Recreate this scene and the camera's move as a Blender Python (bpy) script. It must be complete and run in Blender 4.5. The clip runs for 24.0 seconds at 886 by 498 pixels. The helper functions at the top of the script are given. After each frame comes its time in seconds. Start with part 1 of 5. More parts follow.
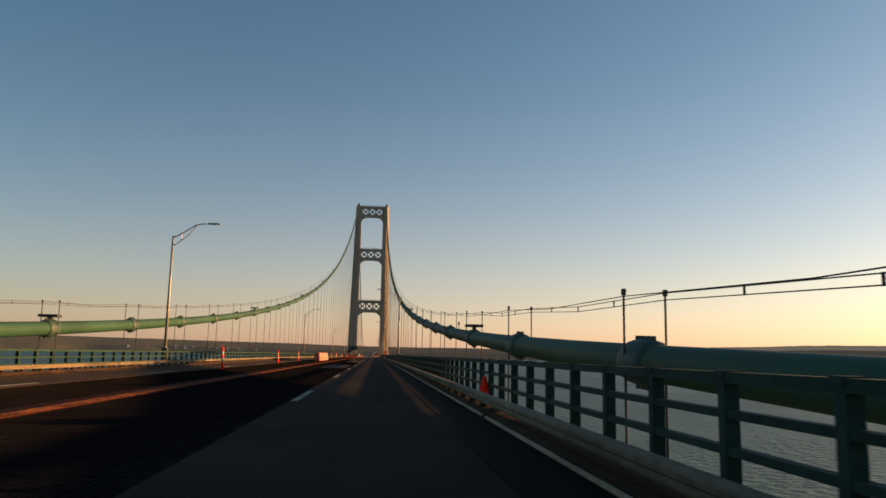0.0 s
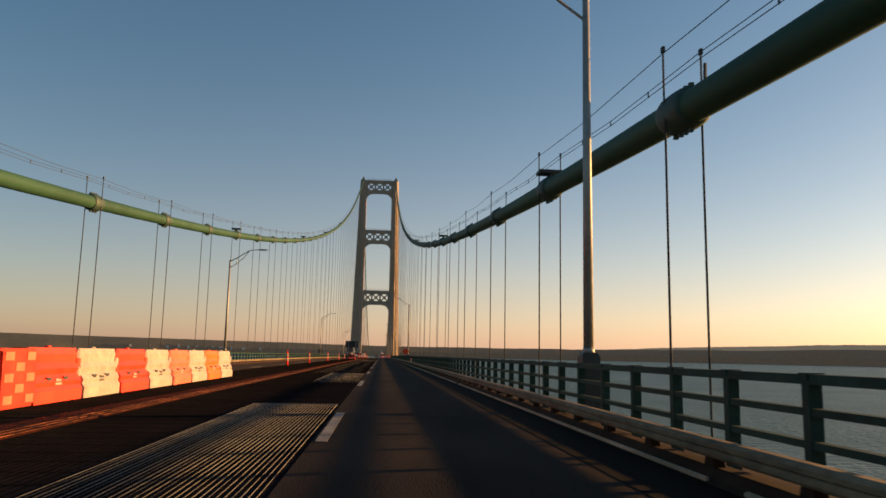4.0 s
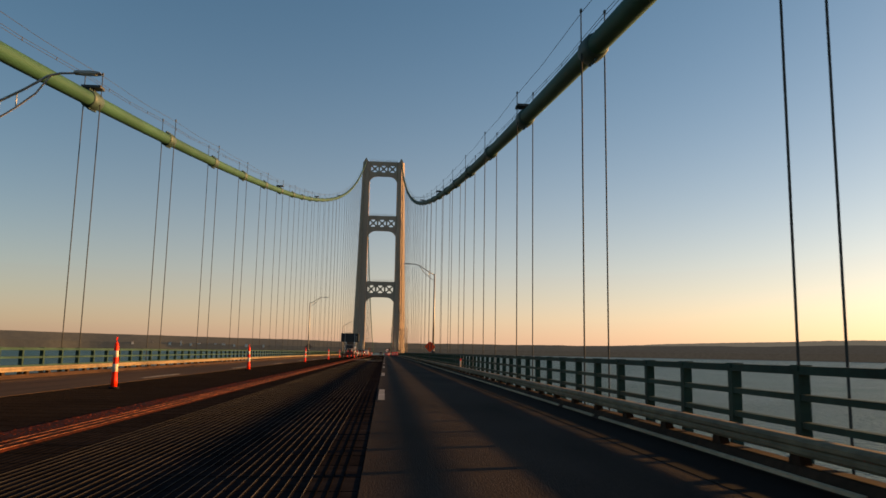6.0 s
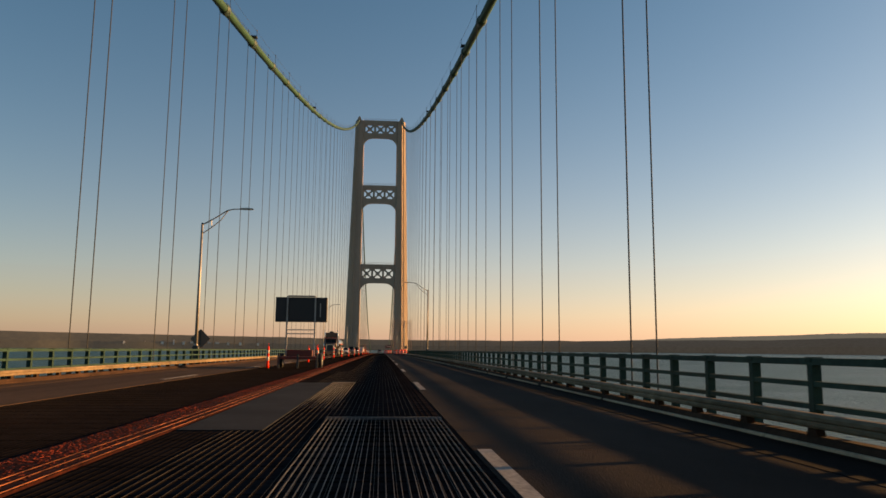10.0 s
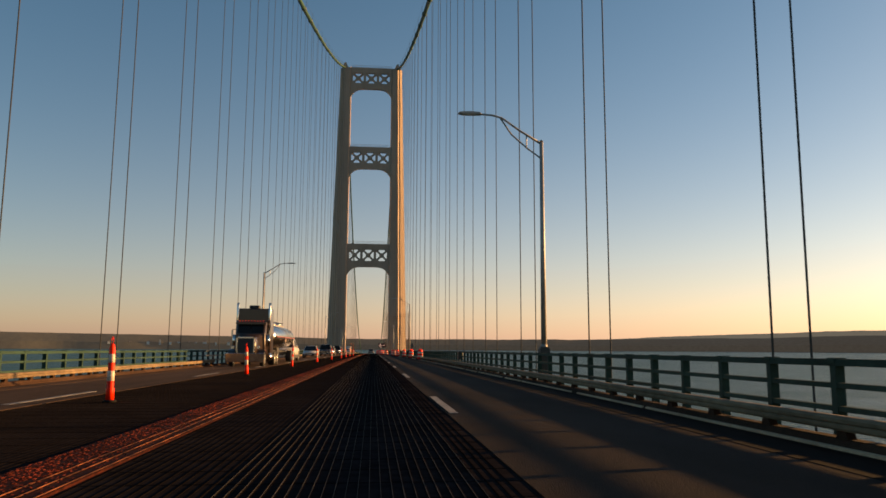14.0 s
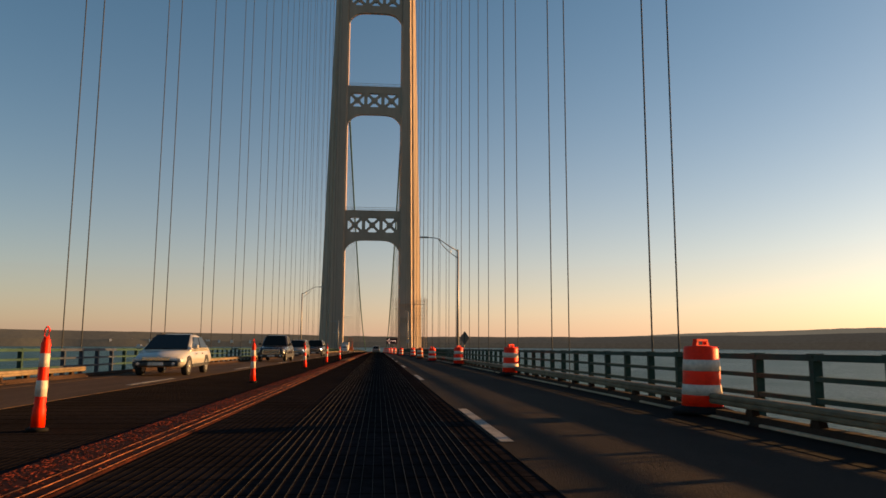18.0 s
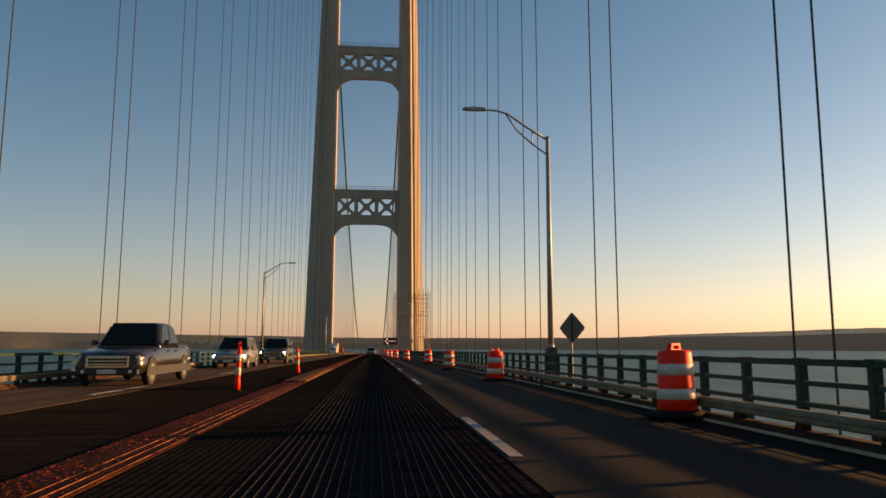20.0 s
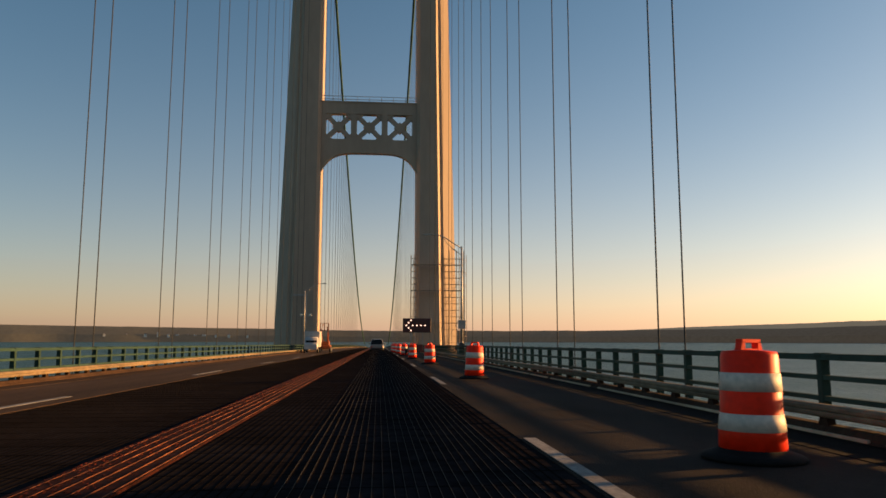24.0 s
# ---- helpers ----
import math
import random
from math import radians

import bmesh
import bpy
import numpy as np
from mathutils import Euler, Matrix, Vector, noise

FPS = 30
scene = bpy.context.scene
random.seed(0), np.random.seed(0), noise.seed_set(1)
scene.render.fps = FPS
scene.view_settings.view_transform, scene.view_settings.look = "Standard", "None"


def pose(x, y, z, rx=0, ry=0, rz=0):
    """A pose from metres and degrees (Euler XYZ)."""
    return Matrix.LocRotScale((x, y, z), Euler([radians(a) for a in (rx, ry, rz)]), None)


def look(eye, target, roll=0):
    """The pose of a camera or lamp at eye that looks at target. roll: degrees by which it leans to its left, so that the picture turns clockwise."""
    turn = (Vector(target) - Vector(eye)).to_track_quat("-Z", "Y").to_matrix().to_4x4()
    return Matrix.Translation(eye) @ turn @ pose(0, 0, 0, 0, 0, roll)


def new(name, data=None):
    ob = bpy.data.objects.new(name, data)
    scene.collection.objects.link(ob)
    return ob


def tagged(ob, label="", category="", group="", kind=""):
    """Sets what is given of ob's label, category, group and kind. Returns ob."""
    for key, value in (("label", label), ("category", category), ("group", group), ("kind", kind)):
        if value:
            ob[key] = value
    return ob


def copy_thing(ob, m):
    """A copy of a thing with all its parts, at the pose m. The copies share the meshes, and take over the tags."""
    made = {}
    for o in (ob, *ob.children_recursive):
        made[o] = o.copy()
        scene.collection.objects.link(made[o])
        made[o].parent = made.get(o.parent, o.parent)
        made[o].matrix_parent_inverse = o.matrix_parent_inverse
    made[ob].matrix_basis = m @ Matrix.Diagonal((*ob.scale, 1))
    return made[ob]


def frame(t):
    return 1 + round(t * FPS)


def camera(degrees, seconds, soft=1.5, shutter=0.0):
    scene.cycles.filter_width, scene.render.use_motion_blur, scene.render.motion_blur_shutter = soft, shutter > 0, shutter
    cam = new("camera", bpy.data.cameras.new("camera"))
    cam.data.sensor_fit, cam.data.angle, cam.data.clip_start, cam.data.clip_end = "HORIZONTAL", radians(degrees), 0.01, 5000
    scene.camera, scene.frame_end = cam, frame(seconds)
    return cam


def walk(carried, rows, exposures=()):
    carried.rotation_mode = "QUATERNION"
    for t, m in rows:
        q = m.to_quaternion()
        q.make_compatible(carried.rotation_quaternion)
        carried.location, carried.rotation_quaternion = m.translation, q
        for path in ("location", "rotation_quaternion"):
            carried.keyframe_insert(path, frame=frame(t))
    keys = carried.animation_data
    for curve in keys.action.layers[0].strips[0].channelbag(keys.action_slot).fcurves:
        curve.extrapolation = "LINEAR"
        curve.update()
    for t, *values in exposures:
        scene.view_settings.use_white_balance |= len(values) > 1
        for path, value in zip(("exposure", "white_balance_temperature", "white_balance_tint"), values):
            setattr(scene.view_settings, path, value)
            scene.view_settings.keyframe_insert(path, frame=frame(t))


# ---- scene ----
# rows: seconds, x, y, z, yaw, pitch, lean
ROWS = [
    (0.0, 5.375, 34.776, 1.003, -5.107, 8.232, -1.158), (0.5, 5.255, 45.515, 0.999, -4.825, 8.268, -1.160),
    (1.0, 5.137, 55.573, 0.993, -4.585, 8.161, -1.165), (1.5, 5.021, 65.344, 0.986, -4.483, 8.066, -1.171),
    (3.5, 4.535, 108.189, 0.938, -4.678, 8.141, -1.171), (4.0, 4.401, 117.417, 0.924, -4.637, 8.190, -1.155),
    (4.5, 4.246, 127.442, 0.895, -4.532, 8.028, -1.121), (5.0, 4.087, 137.014, 0.865, -4.447, 8.166, -1.082),
    (5.5, 3.933, 147.014, 0.845, -4.354, 7.892, -1.071), (6.0, 3.786, 156.263, 0.824, -4.363, 7.929, -1.015),
    (6.5, 3.642, 165.656, 0.803, -4.426, 7.967, -0.943), (7.0, 3.497, 175.013, 0.780, -4.512, 7.922, -0.888),
    (7.5, 3.351, 184.441, 0.752, -4.555, 7.805, -0.813), (8.0, 3.193, 193.659, 0.724, -4.605, 7.658, -0.738),
    (8.5, 3.036, 202.749, 0.695, -4.746, 7.878, -0.667), (9.0, 2.892, 211.430, 0.666, -4.783, 7.898, -0.600),
    (9.5, 2.774, 220.442, 0.635, -4.639, 7.630, -0.541), (10.0, 2.695, 229.079, 0.605, -4.692, 7.673, -0.491),
    (10.5, 2.644, 237.652, 0.578, -4.946, 7.769, -0.454), (12.5, 2.495, 271.083, 0.465, -5.503, 7.641, -0.319),
    (13.0, 2.467, 279.950, 0.432, -5.305, 7.631, -0.297), (13.5, 2.441, 288.209, 0.401, -5.230, 7.723, -0.283),
    (14.0, 2.416, 296.215, 0.370, -5.413, 7.620, -0.279), (14.5, 2.403, 303.981, 0.332, -5.376, 7.566, -0.270),
    (15.0, 2.391, 312.299, 0.292, -5.423, 7.620, -0.267), (15.5, 2.381, 320.322, 0.252, -5.332, 7.657, -0.269),
    (16.0, 2.372, 328.163, 0.211, -5.173, 7.456, -0.273), (16.5, 2.364, 336.072, 0.170, -5.087, 7.694, -0.277),
    (17.0, 2.358, 344.128, 0.127, -4.875, 7.741, -0.279), (17.5, 2.354, 353.056, 0.078, -4.963, 7.578, -0.277),
    (18.0, 2.350, 360.898, 0.034, -4.998, 7.429, -0.267), (18.5, 2.342, 368.177, 0.007, -5.291, 7.601, -0.244),
    (20.5, 2.320, 400.214, -0.125, -5.370, 7.457, -0.107), (21.0, 2.310, 408.442, -0.162, -5.039, 7.236, -0.070),
    (21.5, 2.278, 416.025, -0.208, -4.983, 7.466, -0.077), (22.0, 2.235, 423.946, -0.257, -5.135, 7.323, -0.081),
    (22.5, 2.186, 431.846, -0.308, -5.106, 7.070, -0.082), (23.0, 2.134, 439.731, -0.359, -5.028, 7.281, -0.083),
    (23.5, 2.081, 447.710, -0.411, -4.964, 7.098, -0.083), (24.0, 2.032, 455.643, -0.464, -4.990, 6.994, -0.085),
]
cam = camera(62.58, 24.0, soft=1.6, shutter=0.05)
walk(cam, [(t, pose(x, y, z, 90 + pitch, 0, yaw) @ pose(0, 0, 0, 0, 0, -lean)) for t, x, y, z, yaw, pitch, lean in ROWS],
     exposures=[(0.0, 1.26, 7080, 11), (24.0, 1.26, 7080, 11)])

# ---------------- light ----------------
SUN_AZ, SUN_EL = radians(75), radians(8.2)     # to the right of the way ahead, and above the horizon
world = bpy.data.worlds.new("evening_sky")
scene.world = world
world.use_nodes = True
wn = world.node_tree.nodes
sky = wn.new("ShaderNodeTexSky")
sky.sky_type = "NISHITA"
sky.sun_disc = False
sky.sun_elevation = SUN_EL
sky.sun_rotation = SUN_AZ
sky.altitude = 60
sky.air_density = 1.0
sky.dust_density = 1.3
sky.ozone_density = 2.7
wn["Background"].inputs["Strength"].default_value = 0.066
wl = world.node_tree.links
whue = wn.new("ShaderNodeHueSaturation")
whue.inputs["Hue"].default_value = 0.492
whue.inputs["Saturation"].default_value = 1.12
wl.new(sky.outputs["Color"], whue.inputs["Color"])
wl.new(whue.outputs["Color"], wn["Background"].inputs["Color"])
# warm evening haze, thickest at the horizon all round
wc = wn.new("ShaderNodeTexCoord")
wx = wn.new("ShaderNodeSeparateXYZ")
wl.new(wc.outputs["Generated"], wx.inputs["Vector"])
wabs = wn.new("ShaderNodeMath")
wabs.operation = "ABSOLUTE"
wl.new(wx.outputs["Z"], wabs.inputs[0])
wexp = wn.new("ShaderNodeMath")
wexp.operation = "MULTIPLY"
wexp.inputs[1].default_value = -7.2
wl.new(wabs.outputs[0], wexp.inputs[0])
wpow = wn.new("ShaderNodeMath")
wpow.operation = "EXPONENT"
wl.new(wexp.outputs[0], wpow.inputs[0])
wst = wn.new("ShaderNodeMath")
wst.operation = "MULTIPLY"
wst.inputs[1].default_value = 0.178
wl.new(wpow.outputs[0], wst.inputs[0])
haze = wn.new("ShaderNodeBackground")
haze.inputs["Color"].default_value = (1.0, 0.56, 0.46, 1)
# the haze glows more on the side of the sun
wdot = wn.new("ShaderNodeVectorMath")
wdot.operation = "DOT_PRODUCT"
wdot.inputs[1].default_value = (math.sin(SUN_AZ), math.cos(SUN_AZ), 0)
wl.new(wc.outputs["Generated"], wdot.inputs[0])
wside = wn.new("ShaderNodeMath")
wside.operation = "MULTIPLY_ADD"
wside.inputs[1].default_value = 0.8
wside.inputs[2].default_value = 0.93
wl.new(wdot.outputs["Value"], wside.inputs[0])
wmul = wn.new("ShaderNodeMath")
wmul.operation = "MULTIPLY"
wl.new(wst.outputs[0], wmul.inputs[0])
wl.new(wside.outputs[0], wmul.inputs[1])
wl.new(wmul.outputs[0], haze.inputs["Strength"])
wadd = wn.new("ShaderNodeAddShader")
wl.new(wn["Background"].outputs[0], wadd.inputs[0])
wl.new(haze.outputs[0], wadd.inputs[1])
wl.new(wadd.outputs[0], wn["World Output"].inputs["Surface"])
sun = new("sun", bpy.data.lights.new("sun", "SUN"))
sun.data.energy = 5.0
sun.data.angle = radians(0.9)
sun.data.color = (1.0, 0.54, 0.20)
sun_dir = Vector((math.sin(SUN_AZ) * math.cos(SUN_EL), math.cos(SUN_AZ) * math.cos(SUN_EL), math.sin(SUN_EL)))
sun.matrix_world = look(Vector((60, 300, 60)) + sun_dir * 40, Vector((60, 300, 60)))

# ---------------- materials ----------------
def material(name, color, rough=0.6, metal=0.0, grain=0.15, scale=8.0, stain=0.15, stain_scale=0.6, bump=0.0, rand=0.0, spread=(1, 1, 1), coat=0.0, spec=0.5, island=0.0):
    """Base colour varied at two scales, with optional relief and per-object variation."""
    m = bpy.data.materials.new(name)
    m.use_nodes = True
    n, l = m.node_tree.nodes, m.node_tree.links
    b = n["Principled BSDF"]
    b.inputs["Roughness"].default_value = rough
    b.inputs["Metallic"].default_value = metal
    b.inputs["Coat Weight"].default_value = coat
    b.inputs["Specular IOR Level"].default_value = spec
    co = n.new("ShaderNodeTexCoord")
    mp = n.new("ShaderNodeMapping")
    mp.inputs["Scale"].default_value = spread
    l.new(co.outputs["Object"], mp.inputs["Vector"])
    def noise_fac(sc, detail):
        t = n.new("ShaderNodeTexNoise")
        t.inputs["Scale"].default_value = sc
        t.inputs["Detail"].default_value = detail
        l.new(mp.outputs["Vector"], t.inputs["Vector"])
        return t.outputs["Fac"]
    def scaled(fac, amount):
        r = n.new("ShaderNodeMapRange")
        r.inputs["From Min"].default_value, r.inputs["From Max"].default_value = 0.3, 0.7
        r.inputs["To Min"].default_value, r.inputs["To Max"].default_value = 1 - amount, 1 + amount
        l.new(fac, r.inputs["Value"])
        return r.outputs["Result"]
    def times_(a, bb):
        x = n.new("ShaderNodeMath")
        x.operation = "MULTIPLY"
        l.new(a, x.inputs[0])
        l.new(bb, x.inputs[1])
        return x.outputs[0]
    fine = noise_fac(scale, 6)
    v = times_(scaled(fine, grain), scaled(noise_fac(stain_scale, 4), stain))
    if rand:
        oi = n.new("ShaderNodeObjectInfo")
        r = n.new("ShaderNodeMapRange")
        r.inputs["To Min"].default_value, r.inputs["To Max"].default_value = 1 - rand, 1 + rand
        l.new(oi.outputs["Random"], r.inputs["Value"])
        v = times_(v, r.outputs["Result"])
    if island:
        ge = n.new("ShaderNodeNewGeometry")
        r = n.new("ShaderNodeMapRange")
        r.inputs["To Min"].default_value, r.inputs["To Max"].default_value = 1 - island, 1 + island
        l.new(ge.outputs["Random Per Island"], r.inputs["Value"])
        v = times_(v, r.outputs["Result"])
    sc = n.new("ShaderNodeVectorMath")
    sc.operation = "SCALE"
    sc.inputs[0].default_value = color[:3]
    l.new(v, sc.inputs["Scale"])
    l.new(sc.outputs["Vector"], b.inputs["Base Color"])
    rr = n.new("ShaderNodeMapRange")
    rr.inputs["To Min"].default_value, rr.inputs["To Max"].default_value = max(rough - 0.12, 0.03), min(rough + 0.12, 1)
    l.new(fine, rr.inputs["Value"])
    l.new(rr.outputs["Result"], b.inputs["Roughness"])
    if bump:
        bp = n.new("ShaderNodeBump")
        bp.inputs["Strength"].default_value = 0.6
        bp.inputs["Distance"].default_value = bump
        l.new(fine, bp.inputs["Height"])
        l.new(bp.outputs["Normal"], b.inputs["Normal"])
    return m


def glow(name, color, strength):
    m = bpy.data.materials.new(name)
    m.use_nodes = True
    b = m.node_tree.nodes["Principled BSDF"]
    b.inputs["Base Color"].default_value = (*color, 1)
    b.inputs["Emission Color"].default_value = (*color, 1)
    b.inputs["Emission Strength"].default_value = strength
    return m


ASPHALT = material("asphalt", (0.0205, 0.0149, 0.0128), 0.95, grain=0.35, scale=60, stain=0.42, stain_scale=0.55, bump=0.013, spread=(1.3, 0.4, 1), spec=0.05)
# left lane's copy of the asphalt, lighter and warmer to paint in sunlight
SUNLIT_ASPHALT = material("sunlit_brown_asphalt", (0.060, 0.037, 0.0235), 0.95, grain=0.35, scale=26, stain=0.3, stain_scale=0.9, bump=0.004, spread=(1.6, 0.12, 1), spec=0.05)
PAINT_LINE = material("road_paint", (0.20, 0.19, 0.18), 0.8, grain=0.3, scale=20, stain=0.3, stain_scale=2, spec=0.15)
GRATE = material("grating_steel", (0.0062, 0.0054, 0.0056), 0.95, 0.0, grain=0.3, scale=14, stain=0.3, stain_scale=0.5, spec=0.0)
WORN = material("worn_bar_tops", (0.0228, 0.0198, 0.0180), 0.75, 0.0, grain=0.9, scale=6, stain=0.7, stain_scale=0.45, rand=0.45, spread=(1, 0.55, 1), spec=0.15)
GRATE_NEW = material("galvanised_grating", (0.125, 0.120, 0.118), 0.75, 0.0, grain=0.3, scale=14, stain=0.3, stain_scale=0.8, spec=0.15)
UNDER = material("shaded_grid_openings", (0.0145, 0.0126, 0.0136), 1.0, grain=0.3, scale=6, stain=0.25, stain_scale=0.7, spec=0.0)
RUST = material("rusted_steel", (0.145, 0.050, 0.022), 0.8, 0.0, grain=0.85, scale=5, stain=0.6, stain_scale=0.9, bump=0.006, spec=0.1)
RUST_DARK = material("dark_rusted_plate", (0.024, 0.0056, 0.0032), 0.9, grain=0.6, scale=14, stain=0.5, stain_scale=2.5, bump=0.01, spec=0.05)
SCALE = material("loose_rust_scale", (0.078, 0.0135, 0.0062), 0.85, grain=0.6, scale=20, stain=0.5, stain_scale=0.8, spec=0.12, island=0.95)
SUNLIT_CONCRETE = material("sunlit_kerb_concrete", (0.40, 0.275, 0.17), 0.85, grain=0.2, scale=14, stain=0.3, stain_scale=0.8, bump=0.004)
BEAM = material("weathered_beam_paint", (0.166, 0.120, 0.073), 0.75, 0.0, grain=0.3, scale=12, stain=0.4, stain_scale=0.9, spread=(1, 0.3, 1), spec=0.15)
RAIL_GREEN = material("green_rail_paint", (0.020, 0.046, 0.037), 0.7, 0.0, grain=0.2, scale=10, stain=0.25, stain_scale=1.0, rand=0.08, spec=0.12)
CABLE_GREEN = material("green_cable_paint", (0.023, 0.068, 0.040), 0.62, 0.0, grain=0.12, scale=6, stain=0.22, stain_scale=0.3, spec=0.22)
BAND_GREEN = material("dark_green_casting", (0.026, 0.055, 0.046), 0.6, 0.0, grain=0.2, scale=8)
ROPE = material("wire_rope", (0.045, 0.047, 0.046), 0.75, 0.0, grain=0.05, scale=3, stain=0.2, stain_scale=0.6, spec=0.12)
TOWER = material("ivory_tower_paint", (0.355, 0.258, 0.188), 0.7, grain=0.08, scale=1.2, stain=0.13, stain_scale=0.12, spread=(1, 1, 0.25))
GALV = material("galvanised_steel", (0.32, 0.30, 0.275), 0.55, 0.45, grain=0.15, scale=10, stain=0.2, stain_scale=1.0)
KERB_BROWN = material("grimy_brown_kerb", (0.040, 0.0215, 0.0130), 0.9, grain=0.3, scale=10, stain=0.4, stain_scale=0.8, spec=0.1)
DARK_STEEL = material("dark_painted_steel", (0.035, 0.038, 0.036), 0.55, 0.2, grain=0.25, scale=8)

# ---------------- building helpers ----------------
P = 11.887           # one panel of the deck
TOWER_Y = 579.1
HANG0 = 582.93       # suspenders stand at HANG0 - n * P
CX = 10.363          # cables and trusses


def zd(y):
    return -7.34e-6 * y * y


def cable_z(y):
    if y <= TOWER_Y:
        return 0.16 + 3.328e-4 * y * y - 4.1e-12 * y ** 4
    u = (y - TOWER_Y) / 549.0
    top = 0.16 + 3.328e-4 * TOWER_Y ** 2 - 4.1e-12 * TOWER_Y ** 4
    return top + (-6.0 - top) * u - 4 * 22.0 * u * (1 - u)


def box(bm, x0, x1, y0, y1, z0, z1, m=None):
    vs = [bm.verts.new((x, y, z)) for x in (x0, x1) for y in (y0, y1) for z in (z0, z1)]
    if m is not None:
        for v in vs:
            v.co = m @ v.co
    for f in ((0, 1, 3, 2), (4, 6, 7, 5), (0, 4, 5, 1), (2, 3, 7, 6), (0, 2, 6, 4), (1, 5, 7, 3)):
        bm.faces.new([vs[i] for i in f])
    return vs


def tube(bm, pts, r, n=8, cap=True):
    """A round tube along pts; r is one radius or one for each point."""
    pts = [Vector(p) for p in pts]
    rs = r if isinstance(r, (list, tuple)) else [r] * len(pts)
    rings = []
    for i, p in enumerate(pts):
        d = (pts[min(i + 1, len(pts) - 1)] - pts[max(i - 1, 0)]).normalized()
        a = d.cross(Vector((0, 0, 1)))
        if a.length < 1e-3:
            a = d.cross(Vector((0, 1, 0)))
        a.normalize()
        b = a.cross(d).normalized()
        rings.append([bm.verts.new(p + (a * math.cos(2 * math.pi * k / n) + b * math.sin(2 * math.pi * k / n)) * rs[i]) for k in range(n)])
    for q, w in zip(rings, rings[1:]):
        for k in range(n):
            f = bm.faces.new((q[k], q[(k + 1) % n], w[(k + 1) % n], w[k]))
            f.smooth = n > 6
    if cap:
        bm.faces.new(rings[0][::-1])
        bm.faces.new(rings[-1])


def prism(bm, poly, axis, a, b, m=None):
    """A polygon drawn in the two other axes, pushed out along axis from a to b."""
    def at(u, v, w):
        p = {"x": (w, u, v), "y": (u, w, v), "z": (u, v, w)}[axis]
        return m @ Vector(p) if m is not None else Vector(p)
    lo = [bm.verts.new(at(u, v, a)) for u, v in poly]
    hi = [bm.verts.new(at(u, v, b)) for u, v in poly]
    bm.faces.new(lo)
    bm.faces.new(hi[::-1])
    for i in range(len(poly)):
        j = (i + 1) % len(poly)
        bm.faces.new((lo[i], hi[i], hi[j], lo[j]))


def mesh_of(name, bm, mat, bevel=0.0):
    if bevel:
        bmesh.ops.bevel(bm, geom=[e for e in bm.edges], offset=bevel, segments=1, affect="EDGES", clamp_overlap=True)
    bmesh.ops.recalc_face_normals(bm, faces=bm.faces)
    me = bpy.data.meshes.new(name)
    bm.to_mesh(me)
    bm.free()
    me.materials.append(mat)
    return me


def part(name, bm, mat, parent=None, label="", bevel=0.0):
    me = bm if isinstance(bm, bpy.types.Mesh) else mesh_of(name, bm, mat, bevel)
    ob = new(name, me)
    if parent is not None:
        ob.parent = parent
    if label:
        ob["label"] = label
    return ob


def thing(name, m, label, category, group=""):
    ob = new(name)
    ob.empty_display_size = 0.2
    ob.matrix_basis = m
    return tagged(ob, label, category, group)


def setting(name, bm, mat, label, category, kind="structure"):
    return tagged(part(name, bm, mat), label, category, kind=kind)


def strip(bm, x0, x1, y0, y1, z0, z1, step=P):
    """A long bar that follows the deck's camber."""
    n = max(1, math.ceil((y1 - y0) / step))
    prev = None
    for i in range(n + 1):
        y = y0 + (y1 - y0) * i / n
        q = [bm.verts.new((x, y, zd(y) + z)) for x, z in ((x0, z0), (x1, z0), (x1, z1), (x0, z1))]
        if prev:
            for a in range(4):
                bm.faces.new((prev[a], prev[(a + 1) % 4], q[(a + 1) % 4], q[a]))
        else:
            bm.faces.new(q)
        prev = q
    bm.faces.new(prev[::-1])


def sweep(bm, sec, y0, y1, step=P):
    """A closed section of (x, z) carried along the deck."""
    n = max(1, math.ceil((y1 - y0) / step))
    rows = []
    for i in range(n + 1):
        y = y0 + (y1 - y0) * i / n
        rows.append([bm.verts.new((x, y, zd(y) + z)) for x, z in sec])
    k = len(sec)
    for p, q in zip(rows, rows[1:]):
        for a in range(k):
            bm.faces.new((p[a], p[(a + 1) % k], q[(a + 1) % k], q[a]))
    bm.faces.new(rows[0][::-1])
    bm.faces.new(rows[-1])
    bmesh.ops.recalc_face_normals(bm, faces=bm.faces)


Y0, Y1 = -48.0, 1140.0

# ---------------- water and far shore ----------------
WATER = material("lake_water", (0.020, 0.064, 0.058), 0.42, grain=0.15, scale=0.02, stain=0.2, stain_scale=0.004, spec=0.16)
wnodes, wlinks = WATER.node_tree.nodes, WATER.node_tree.links
wv = wnodes.new("ShaderNodeTexNoise")
wv.inputs["Scale"].default_value = 0.35
wv.inputs["Detail"].default_value = 5
wco = wnodes.new("ShaderNodeTexCoord")
wlinks.new(wco.outputs["Object"], wv.inputs["Vector"])
wb = wnodes.new("ShaderNodeBump")
wb.inputs["Strength"].default_value = 0.8
wb.inputs["Distance"].default_value = 2.2
wlinks.new(wv.outputs["Fac"], wb.inputs["Height"])
wlinks.new(wb.outputs["Normal"], wnodes["Principled BSDF"].inputs["Normal"])
WATER_Z = -20.0
bm = bmesh.new()
ring = [bm.verts.new((4650 * math.cos(a), 300 + 4650 * math.sin(a), WATER_Z)) for a in [2 * math.pi * i / 96 for i in range(96)]]
bm.faces.new(ring)
setting("water", bm, WATER, "wide grey-blue lake with small ripples far below the deck", "water")

